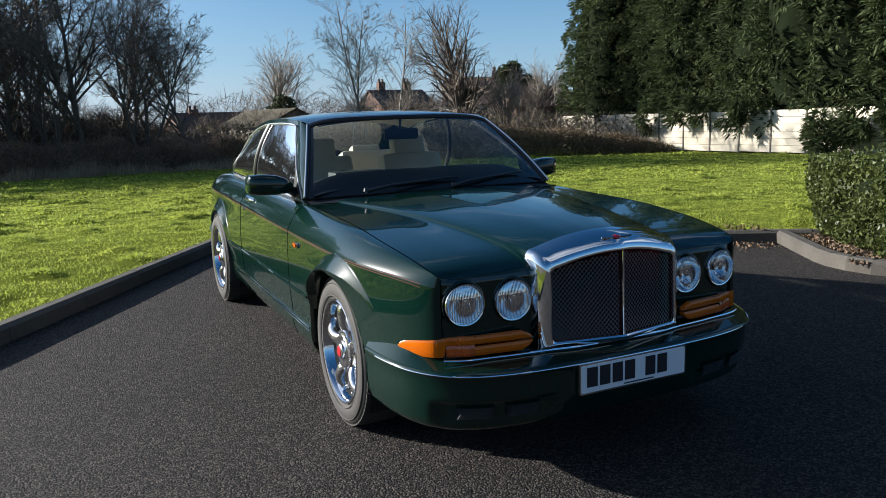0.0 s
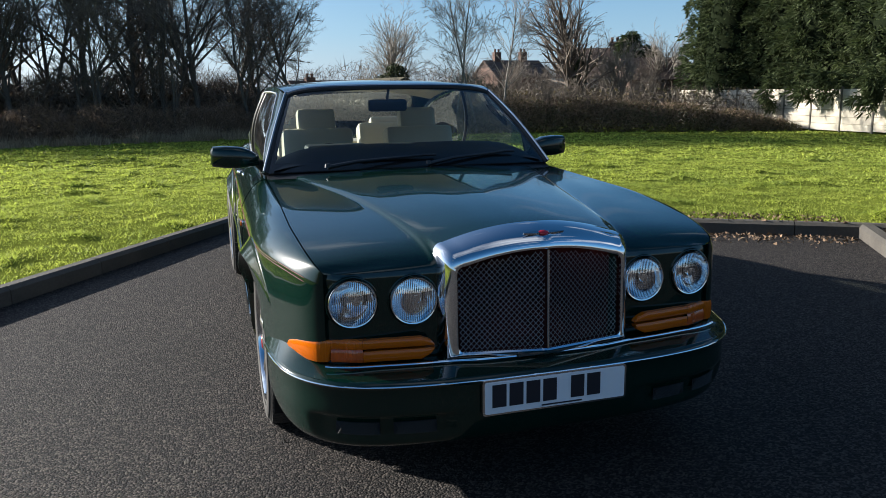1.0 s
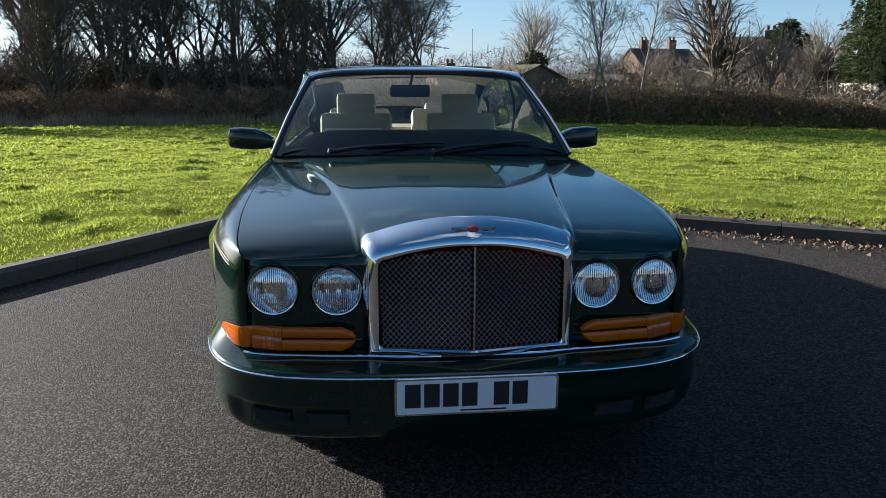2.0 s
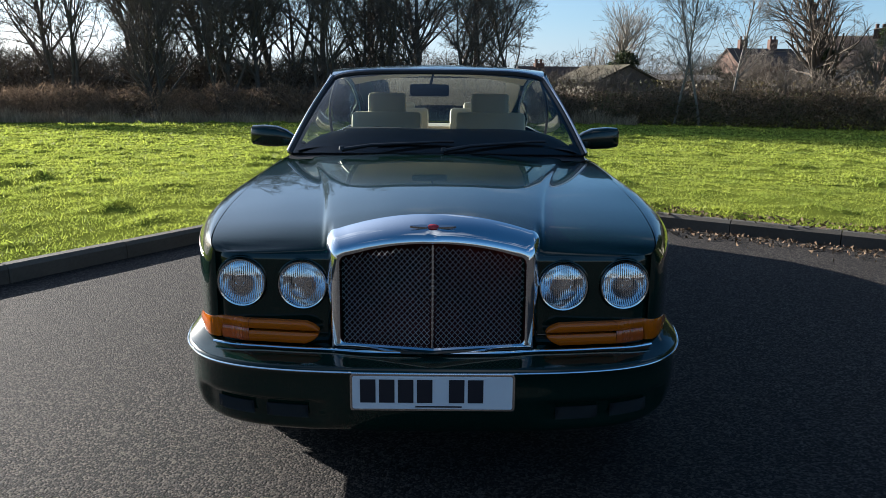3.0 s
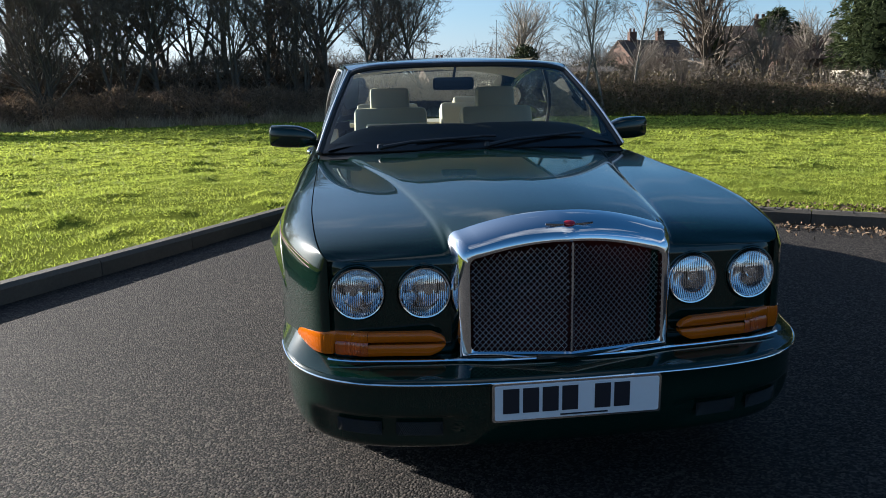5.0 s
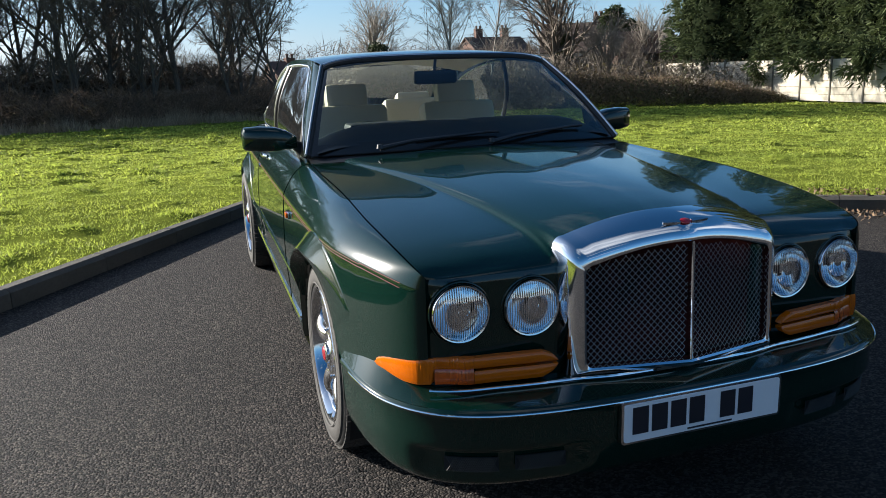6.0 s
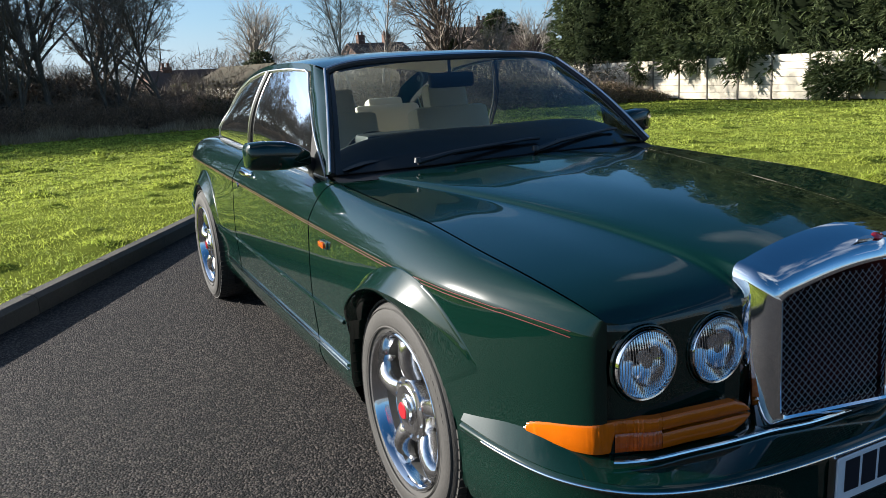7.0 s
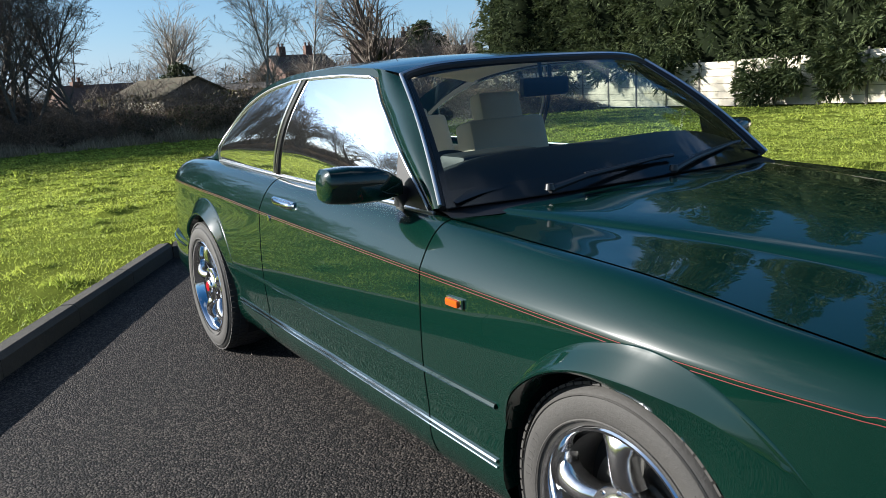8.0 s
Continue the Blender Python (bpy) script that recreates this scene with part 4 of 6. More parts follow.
POST_LOW, POST_TOP = 2.215, 1.985
for side in (-1, 1):
    def door_pane(s, v):
        y = FRONT_LOW + (POST_LOW - 0.02 - FRONT_LOW) * s
        h = glass_top(y) * v
        lean = (POST_TOP - POST_LOW) * h * max(0.0, (s - 0.5) * 2)
        yy = y + lean
        return side_at(yy, min(h, glass_top(yy)), side)

    def quarter_pane(s, v):
        y = POST_LOW + 0.02 + (QUARTER_END - POST_LOW - 0.02) * s
        h = glass_top(y) * v
        yy = y + (POST_TOP - POST_LOW) * h * (1 - s) ** 1.5
        return side_at(yy, min(h, 0.985), side)
    ss, vs = steps(0, 1, 30), steps(0, 1, 12)
    part("door_window", sheet(door_pane, ss, vs, flip=side > 0), GLASS, car, "side window, glass up")
    part("quarter_window", sheet(quarter_pane, ss, vs, flip=side > 0), GLASS, car, "rear quarter window")
    out = Vector((side * 0.007, 0, 0))
    rim = [door_pane(0, 0) + out] + [door_pane(s, 1) + out for s in steps(0.0, 1, 30)] + [quarter_pane(s, 1) + out for s in steps(0.05, 1, 26)]
    part("window_trim", tube(rim, 0.0048, 8), SATIN, car, "bright window surround")
    part("belt_trim", tube([side_at(y, 0, side) + out for y in steps(FRONT_LOW - 0.03, QUARTER_END, 30)], 0.0055, 8), SATIN, car, "bright belt moulding")
    part("door_post", tube([door_pane(1, v) + out * 0.2 for v in steps(0, 1, 10)], 0.011, 6), BLACK, car)
    part("post_trim", tube([quarter_pane(0, v) + out * 0.6 for v in steps(0, 1, 10)], 0.007, 6), SATIN, car)

    # windscreen pillar between the screen and the side glass
    def pillar(v, k):
        a = screen_at(side, v) + Vector((side * 0.014, 0.0, 0.002))
        y = FRONT_LOW - 0.015 + (FRONT_TOP + 0.04 - FRONT_LOW) * v
        b = side_at(y, min(1.0, glass_top(y) / 0.985 if v > 0 else 0), side)
        if v > 0.9:
            b = b.lerp(Vector((side * roof_x(y), y, roof_z(y))), (v - 0.9) * 10)
        p = a.lerp(b, k)
        return p + Vector((side * 0.012, -0.004, 0.006)) * math.sin(math.pi * k)
    part("screen_pillar", sheet(pillar, steps(0, 1, 20), steps(0, 1, 6), flip=side < 0), PAINT, car, "dark green windscreen pillar")
    tri = [side_at(FRONT_LOW - 0.01, 0.0, side), side_at(1.09, 0.0, side), side_at(1.10, glass_top(1.10) * 0.98, side), side_at(1.02, glass_top(1.02), side)]
    bm = bmesh.new()
    lo = [bm.verts.new(p + out * 0.3) for p in tri]
    hi = [bm.verts.new(p + out * 1.6) for p in tri]
    bm.faces.new(hi)
    for i in range(4):
        bm.faces.new((lo[i], lo[(i + 1) % 4], hi[(i + 1) % 4], hi[i]))
    bmesh.ops.recalc_face_normals(bm, faces=bm.faces)
    part("sail_panel", bm, BLACK, car, "black mirror sail panel", smooth=False)
    # gutter strip between roof edge and window
    part("cant_rail", sheet(lambda y, k: Vector((side * roof_x(y), y, roof_z(y))).lerp(side_at(y, 0.985, side) + out * 0.4, k), steps(1.37, 3.45, 42), (0, 0.5, 1), flip=side < 0), PAINT, car)
    # corner of the scuttle
    part("rear_corner", sheet(lambda y, k: (side_at(y, min(0.985, glass_top(y)), side)).lerp(side_at(y, 0.985, side), k), steps(2.9, 3.45, 16), steps(0, 1, 4), flip=side < 0), PAINT, car)

aerial = part("aerial", tube([(edge_x(3.5) - 0.01, 3.5, 0.965), (edge_x(3.5) - 0.02, 3.5, 1.78)], [0.0035, 0.0022], 6), BLACK, car, "thin black whip aerial")
part("tip", lathe([(0, 0.006), (0.004, 0.004), (0.0045, -0.004), (0, -0.006)], 10, Matrix.Translation((edge_x(3.5) - 0.02, 3.5, 1.782))), BLACK, aerial)

# scuttle and wipers
part("scuttle", sheet(lambda u, v: Vector((0.81 * u, scuttle_y(0.81 * abs(u)) - 0.02, 0.975 - 0.02 * u * u)).lerp(WS_LOW(u) + Vector((0, 0.02, -0.006)), v), steps(-1, 1, 30), (0, 0.5, 1)), BLACK, car, "black scuttle panel")
for px, tip in ((-0.505, (0.02, 0.680)), (0.035, (0.52, 0.752))):
    def on_screen(x, y):
        k = min(1.0, max(0.0, (y - (0.645 + 0.165 * abs(x / 0.81) ** 2.2)) / 0.59))
        return Vector((x, y, 1.0 - 0.02 * (x / 0.8) ** 2 + 0.41 * k + 0.030))
    a, b = Vector((px, 0.630 + 0.06 * abs(px), 1.012)), on_screen(*tip)
    arm = part("wiper", tube([a, a.lerp(b, 0.3) + Vector((0, -0.01, 0.012)), b], [0.012, 0.009, 0.006], 8), BLACK, car, "black windscreen wiper")
    d = (b - a).normalized()
    part("blade", tube([b - d * 0.34 + Vector((0, 0.03, 0.008)), b, b + d * 0.07 + Vector((0, -0.002, -0.006))], 0.007, 6), BLACK, arm)
    part("spindle_cap", lathe([(0, 0.02), (0.012, 0.018), (0.016, 0.0)], 16, Matrix.Translation(a)), BLACK, arm)

# seams, coach lines, mouldings
for side in (-1, 1):
    def on_flank(y, j, out=0.001):
        s = flank(y)
        i = min(int(j), FLANK_N - 2)
        p = s[i].lerp(s[i + 1], j - i)
        return Vector((side * (p.x + out), y, p.z))
    for j, mat in ((20.35, PIN), (21.1, PIN)):
        part("coach_line", tube([Vector((side * (w.x + 0.0008), w.y - 0.0008, w.z)) for w in (nose_at(k, int(j)) for k in steps(0.78, 0.06, 10))] + [on_flank(y, j, 0.0006) for y in steps(NOSE_Y, 3.9, 130)], 0.0009, 4), mat, car, "fine red coach line")
    # ribbed rubbing line and chrome sill strip
    part("waist_moulding", tube([on_flank(y, 32.0, 0.002) for y in steps(0.385, 2.60, 80)], 0.0085, 6), PAINT, car)
    part("sill_strip", tube([on_flank(y, 37.2, 0.003) for y in steps(0.40, 2.52, 80)], 0.006, 6), CHROME, car, "chrome strip along the sill")
    part("sill_strip", tube([on_flank(y, 37.9, 0.002) for y in steps(0.40, 2.52, 80)], 0.0035, 6), CHROME, car, "chrome strip along the sill")
    part("wing_seam", tube([on_flank(0.7475 + (0.05 if j < 0 else 0), j, 0.0) for j in steps(0, 42, 60)], 0.0022, 5), SEAM, car)
    part("door_seam", tube([on_flank(2.1175, j, 0.0) for j in steps(0, 38, 60)], 0.0022, 5), SEAM, car)
    part("bonnet_seam", tube([Vector((side * (edge_x(y) - 0.002), y, edge_z(y) - 0.0025)) for y in steps(-0.76, 0.77, 70)], 0.0015, 5), SEAM, car)
    lamp = part("side_repeater", block((0.020, 0.060, 0.022), (side * 0.958, 0.56, 0.772), bevel=0.008), AMBER_DEEP, car, "small amber side repeater")
    part("repeater_base", block((0.010, 0.076, 0.027), (side * 0.955, 0.556, 0.772), bevel=0.004), CHROME, lamp)
    h = part("door_handle", tube(spline([on_flank(1.76, 15, 0.0), on_flank(1.81, 15, 0.016), on_flank(1.92, 15, 0.018), on_flank(1.99, 15, 0.004)], 5), [0.008] * 3 + [0.014] * 10 + [0.010] * 3, 10), CHROME, car, "chrome door handle")
    part("handle_plate", tube([on_flank(1.77, 15.2, -0.006), on_flank(2.0, 15.2, -0.006)], 0.017, 10), CHROME, h)
    part("key_lock", lathe([(0, 0.006), (0.012, 0.005), (0.014, 0)], 16, Matrix.Translation(on_flank(1.995, 21.6)) @ pose(0, 0, 0, 0, side * 90, 0)), CHROME, car)

    # arch flares
    FLARE_FRONT = line((27, 0.540), (38, 0.534), (55, 0.518), (74, 0.490), (90, 0.458), (100, 0.441), (121, 0.415), (140, 0.400), (160, 0.391))
    BAND_FRONT = line((27, 0.533), (34, 0.522), (45, 0.492), (57, 0.458), (71, 0.424), (87, 0.402), (110, 0.390), (140, 0.386), (160, 0.384))
    BAND_REAR = line((14, 0.40), (90, 0.398), (166, 0.40))
    FLARE_REAR = line((14, 0.46), (40, 0.475), (90, 0.472), (130, 0.47), (166, 0.45))
    for cy, g0, g1, outer_r, lower_r in ((0.0, 27, 160, FLARE_FRONT, BAND_FRONT), (2.96, 14, 166, FLARE_REAR, BAND_REAR)):
        def flare(g, k):
            a = radians(g)
            t = (g - g0) / (g1 - g0)
            fade = ease(t / 0.42) * ease((1 - t) / 0.22)
            ro, rb = outer_r(g), min(lower_r(g), outer_r(g) - 0.006)
            lip = 0.026 * min(1.0, 0.03 / max(0.012, rb - 0.379))
            r, o = ((0.372, -0.05), (0.379, lip - 0.006), (0.382, lip), (0.379 + 0.5 * (rb - 0.379), 0.5 * (lip + 0.038)), (rb - 0.004, 0.038), (rb, 0.0395), (rb + 0.003, 0.0375), (rb + 0.35 * (ro - rb), 0.026), (rb + 0.7 * (ro - rb), 0.011), (ro - 0.006, 0.004), (ro, 0.0015), (ro + 0.003, -0.003))[int(k)]
            y, z = cy - r * math.cos(a), HUB_Z + r * math.sin(a)
            x = flank_x(y, z)
            return Vector((side * (x + o * (fade if k > 0 else 1) + (0.0055 * ease(t / 0.05) * ease((1 - t) / 0.05) - 0.004 if 0 < k < 11 else 0)), y, z))
        part("arch_flare", sheet(flare, steps(g0, g1, 80), range(12), flip=side < 0), PAINT, car, "flared dark green wheel arch")
        part("arch_return", sheet(lambda g, k: Vector((side * (flank_x(cy - 0.378 * math.cos(radians(g)), HUB_Z + 0.378 * math.sin(radians(g))) - 0.05 * k), cy - (0.378 + 0.004 * k) * math.cos(radians(g)), HUB_Z + (0.378 + 0.004 * k) * math.sin(radians(g)))), steps(-8, 188, 60), (0, 0.3, 1)), PAINT, car)
        # near-black liners paint the shade inside the arch
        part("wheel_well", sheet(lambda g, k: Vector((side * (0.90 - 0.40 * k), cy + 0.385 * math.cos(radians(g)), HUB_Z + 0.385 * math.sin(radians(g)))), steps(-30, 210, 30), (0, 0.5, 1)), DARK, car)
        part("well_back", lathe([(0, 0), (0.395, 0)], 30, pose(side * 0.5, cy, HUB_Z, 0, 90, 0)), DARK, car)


BODY["on"] = False


def wheel():
    """One wheel, turned about x, outer face towards -x."""
    m = pose(0, 0, 0, 0, -90, 0)
    hub = part("wheel", lathe([(0, 0.026), (0.045, 0.026), (0.050, 0.022), (0.074, 0.024), (0.080, 0.020), (0.098, 0.018), (0.104, 0.010), (0.106, -0.05), (0, -0.05)], 48, m), BRIGHT, None, "chrome five-spoke wheel")
    tread = [(0.243, 0.030), (0.252, 0.040), (0.275, 0.047), (0.305, 0.046), (0.326, 0.036), (0.339, 0.018), (0.344, -0.01), (0.346, -0.09), (0.346, -0.13), (0.339, -0.19), (0.31, -0.215), (0.24, -0.2)]
    part("tyre", lathe(tread, 96, m), TYRE, hub, "black tyre with blocky tread")
    bm = bmesh.new()
    for k in range(72):
        g = math.tau * k / 72
        for h0, off in ((0.012, 0.0), (-0.03, 0.5), (-0.08, 0.0), (-0.13, 0.5)):
            gg = g + off * math.tau / 72
            block((0.007, 0.024, 0.036), bm=bm, m=m @ pose(0, 0, 0, 0, 0, math.degrees(gg)) @ Matrix.Translation((0.3455 if h0 < 0 else 0.3425, 0, h0)))
    part("tread", bm, TYRE, hub, smooth=False)
    for r in (0.262, 0.318):
        part("sidewall_rib", lathe([(r - 0.003, 0.0475 if r < 0.3 else 0.041), (r, 0.0495 if r < 0.3 else 0.044), (r + 0.003, 0.0475 if r < 0.3 else 0.040)], 80, m), TYRE, hub)
    part("rim", lathe([(0.247, 0.030), (0.247, 0.040), (0.243, 0.044), (0.236, 0.042), (0.231, 0.034), (0.226, 0.010), (0.222, -0.004)], 72, m), CHROME, hub, "polished wheel rim")
    # barrel coloured dark to hold the shade between the spokes
    part("barrel", lathe([(0.222, -0.004), (0.214, -0.03), (0.21, -0.14), (0.235, -0.19)], 60, m), DULL, hub, "dull grey inside of the rim, its shade put into the colour")
    # added near-black disc: the darkness behind the spokes, as colour
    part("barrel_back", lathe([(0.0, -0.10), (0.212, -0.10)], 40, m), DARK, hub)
    part("brake_disc", lathe([(0.06, -0.065), (0.165, -0.065), (0.165, -0.085)], 40, m), DULL, hub)
    for i in range(5):
        g = math.tau * i / 5 + 0.06
        us = [0.090, 0.108, 0.130, 0.155, 0.180, 0.200, 0.216, 0.230]
        half = [0.047, 0.039, 0.034, 0.032, 0.034, 0.042, 0.058, 0.084]
        lift = [0.014, 0.024, 0.031, 0.034, 0.034, 0.031, 0.025, 0.014]
        bm = bmesh.new()
        rows = []
        for u, w, h in zip(us, half, lift):
            rows.append([bm.verts.new(m @ pose(0, 0, 0, 0, 0, math.degrees(g + w * k / u)) @ Vector((u, 0, h - dz))) for k, dz in ((-1, 0.055), (-0.95, 0.030), (-0.8, 0.013), (-0.5, 0.004), (-0.2, 0.0005), (0.2, 0.0005), (0.5, 0.004), (0.8, 0.013), (0.95, 0.030), (1, 0.055))])
        for a, b in zip(rows, rows[1:]):
            for k in range(9):
                bm.faces.new((a[k], b[k], b[k + 1], a[k + 1]))
        part("spoke", bm, BRIGHT, hub, "polished spoke")
        for turn in (0.0, math.pi / 5):
            part("wheel_nut", lathe([(0, 0.024), (0.0045, 0.0235), (0.006, 0.018)], 8, m @ Matrix.Translation((0.089 * math.cos(g + turn), 0.089 * math.sin(g + turn), 0.0))), BRIGHT, hub)
    for start, count, step in ((60, 7, 4.2), (285, 7, 4.2)):
        for k in range(count):
            part("sidewall_mark", block((0.018, 0.013, 0.002), m=m @ pose(0, 0, 0, 0, 0, start + k * step) @ Matrix.Translation((0.290, 0, 0.0462))), TYRE, hub, smooth=False)
    part("hub_cap", lathe([(0, 0.040), (0.030, 0.039), (0.037, 0.034), (0.040, 0.02)], 32, m), BRIGHT, hub)
    part("hub_badge", lathe([(0, 0.0425), (0.024, 0.042), (0.027, 0.039)], 28, m), RED, hub, "red hub badge")
    return hub


first = wheel()
first.matrix_basis = pose(-0.862, 0.0, HUB_Z)
first.parent = car
for x, y, turn in ((-0.868, 2.97, 0), (0.862, 0.0, 180), (0.868, 2.97, 180)):
    copy_thing(first, pose(x, y, HUB_Z, 0, 0, turn))

# mirrors
BODY["on"] = True
for side in (-1, 1):
    shell = bmesh.new()
    secs = []
    for k, (t, hy, hz, cx) in enumerate(((0.0, 0.038, 0.036, 0.0), (0.05, 0.055, 0.047, 0.002), (0.30, 0.066, 0.052, 0.0), (0.62, 0.062, 0.050, -0.004), (0.82, 0.045, 0.040, -0.010), (1.0, 0.028, 0.024, -0.022))):
        x = -1.092 + (1.092 - 0.835) * t
        ring = []
        for i in range(20):
            g = math.tau * i / 20
            c, s = math.cos(g), math.sin(g)
            ring.append(shell.verts.new((-side * x - (0.03 if side > 0 else 0.0), 1.085 - 0.055 * t + hy * math.copysign(abs(c) ** 0.55, c), 1.053 + cx + 1.14 * hz * math.copysign(abs(s) ** 0.55, s))))
        secs.append(ring)
    for a, b in zip(secs, secs[1:]):
        for i in range(20):
            shell.faces.new((a[i], a[(i + 1) % 20], b[(i + 1) % 20], b[i]))
    shell.faces.new(secs[0][::-1]), shell.faces.new(secs[-1])
    bmesh.ops.recalc_face_normals(shell, faces=shell.faces)
    mir = part("door_mirror", shell, PAINT, car, "dark green door mirror")
    part("mirror_foot", tube([(side * 0.86, 1.02, 1.03), (side * 0.815, 1.04, 1.0), (side * 0.80, 1.05, 0.985)], [0.02, 0.03, 0.045], 10), BLACK, mir)

# cabin
part("cabin_floor", block((1.5, 2.7, 0.04), (0, 2.05, 0.42)), CARPET, car)
part("bulkhead", block((1.5, 0.04, 0.60), (0, 0.85, 0.68)), DASH, car)
for side in (-1, 1):
    part("door_card", block((0.04, 2.3, 0.50), (side * 0.77, 2.0, 0.70), bevel=0.015), LEATHER, car, "cream door trim")
dash = sheet(lambda x, t: Vector((x, 0.74 + 0.46 * t + 0.08 * x * x, 0.985 + 0.120 * math.sin(math.pi * min(1, 0.06 + t * 1.0)) ** 0.6 * (1 - 0.9 * (abs(x) / 0.78) ** 6) - 0.25 * max(0.0, t - 0.85) / 0.15)), steps(-0.77, 0.77, 30), steps(0, 1, 14))
part("dashboard", dash, DASH, car, "dark dashboard")
part("instrument_hood", block((0.36, 0.16, 0.07), (-0.38, 1.12, 1.062), bevel=0.03, segments=4), DASH, car)
wheel_m = pose(-0.38, 1.32, 0.905, 62, 0, 0)
sw = part("steering_wheel", lathe([(0.19 + 0.014 * math.cos(t), 0.014 * math.sin(t)) for t in steps(0, math.tau, 8)], 40, wheel_m), BLACK, car, "dark steering wheel")
part("boss", lathe([(0, 0.02), (0.05, 0.015), (0.06, -0.02)], 20, wheel_m), BLACK, sw)
for g in (0, 180, 270):
    part("spoke", block((0.19, 0.03, 0.012), (0.1, 0, 0), m=wheel_m @ pose(0, 0, 0, 0, 0, g)), BLACK, sw)


def cushion(w, d, h, m, bevel):
    return block((w, d, h), bevel=bevel, m=m, segments=4)


def seat(x, y, rear=False):
    s = part("seat", cushion(0.50, 0.52, 0.18, pose(x, y, 0.60, 6, 0, 0), 0.06), LEATHER, car, "cream leather seat")
    lean = 14 if not rear else 20
    part("seat_back", cushion(0.50, 0.15, 0.56, pose(x, y + 0.30, 0.87, -lean, 0, 0), 0.06), LEATHER, s)
    part("head_restraint", cushion(0.27, 0.10, 0.17, pose(x, y + 0.385, 1.185 if not rear else 1.10, -lean, 0, 0), 0.04), LEATHER, s)
    for dx in (-0.06, 0.06):
        part("restraint_stem", tube([(x + dx, y + 0.375, 1.09), (x + dx, y + 0.38, 1.15)], 0.007, 6), CHROME, s)


for x in (-0.37, 0.37):
    seat(x, 1.62)
for x in (-0.34, 0.34):
    seat(x, 2.42, True)
part("parcel_shelf", block((1.3, 0.45, 0.03), (0, 3.12, 0.985), bevel=0.01), LEATHER, car, "cream parcel shelf")
mirror = part("rear_view_mirror", block((0.235, 0.03, 0.068), (-0.05, 1.18, 1.305), bevel=0.026, segments=4), BLACK, car, "dark rear-view mirror")
part("stem", tube([(-0.05, 1.195, 1.32), (-0.03, 1.23, 1.395)], 0.008, 8), BLACK, mirror)
part("headlining", sheet(lambda y, u: roof_at(y, u) - Vector((0, 0, 0.025)), steps(1.27, 2.6, 14), steps(-0.97, 0.97, 14)), LEATHER, car, "cream headlining")
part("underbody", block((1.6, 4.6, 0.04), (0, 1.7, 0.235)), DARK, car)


BODY["on"] = False
# ---- plants ----
rng = np.random.default_rng(7)


def leafy(name, col, second, through_light=0.45, scales=(0.5, 5.0), island=0.4, rough=0.6):
    """Thin leaves: lit on one side, they glow softly on the other."""
    m = material(name, col, rough, 0, 0.4, scales, island=island, second=second, spec=0.25)
    nt = m.node_tree
    b = nt.nodes["Principled BSDF"]
    t = nt.nodes.new("ShaderNodeBsdfTranslucent")
    nt.links.new(b.inputs["Base Color"].links[0].from_socket, t.inputs["Color"])
    mx = node(nt, "ShaderNodeMixShader", Fac=through_light)
    nt.links.new(b.outputs[0], mx.inputs[1]), nt.links.new(t.outputs[0], mx.inputs[2])
    nt.links.new(mx.outputs[0], nt.nodes["Material Output"].inputs[0])
    return m


BLADE = leafy("grass_blade", (0.46, 0.515, 0.085), (0.18, 0.250, 0.044), 0.5, (0.9, 5.0), 0.5)
FROND = leafy("conifer_frond", (0.098, 0.122, 0.045), (0.026, 0.042, 0.019), 0.2, (0.5, 3.0), 0.4, 0.8)
BOXLEAF = leafy("hedge_leaf", (0.10, 0.12, 0.035), (0.045, 0.062, 0.018), 0.25, (3.0, 25.0), 0.5, 0.4)
BROWN = leafy("bramble_stem", (0.37, 0.268, 0.190), (0.165, 0.118, 0.086), 0.45, (0.35, 4.0), 0.5, 0.8)
# DEEP is a darkened leaf brown: the backlit shade is in its colour
DEEP = leafy("shade_toned_leaf", (0.150, 0.116, 0.086), (0.060, 0.048, 0.037), 0.2, (0.4, 4.0), 0.5, 0.9)
STRAW = leafy("dry_grass", (0.62, 0.50, 0.36), (0.33, 0.25, 0.17), 0.45, (0.5, 5.0), 0.5, 0.8)
IVYDARK = leafy("dark_evergreen_leaf", (0.058, 0.070, 0.030), (0.024, 0.034, 0.015), 0.2, (0.5, 5.0), 0.5, 0.5)
IVYLEAF = leafy("ivy_leaf", (0.10, 0.115, 0.05), (0.16, 0.105, 0.068), 0.3, (0.4, 4.0), 0.5, 0.5)


def triangles(name, tri, mat, parent=None):
    """A mesh of loose triangles from an array of shape (n, 3, 3)."""
    n = len(tri)
    me = bpy.data.meshes.new(name)
    me.vertices.add(3 * n), me.loops.add(3 * n), me.polygons.add(n)
    me.vertices.foreach_set("co", np.asarray(tri, np.float32).ravel())
    me.loops.foreach_set("vertex_index", np.arange(3 * n, dtype=np.int32))
    me.polygons.foreach_set("loop_start", np.arange(0, 3 * n, 3, dtype=np.int32))
    me.update()
    me.validate()
    me.materials.append(mat)
    ob = new(name, me)
    ob.parent = parent
    return ob


def unit(v):
    return v / np.maximum(np.linalg.norm(v, axis=-1, keepdims=True), 1e-9)


def slivers(p, d, length, width):
    """Thin pointed triangles from roots p along d."""
    side = unit(np.cross(d, rng.normal(size=p.shape)))
    w = np.asarray(width).reshape(-1, 1)
    return np.stack([p - side * w, p + side * w, p + unit(d) * np.asarray(length).reshape(-1, 1)], 1)


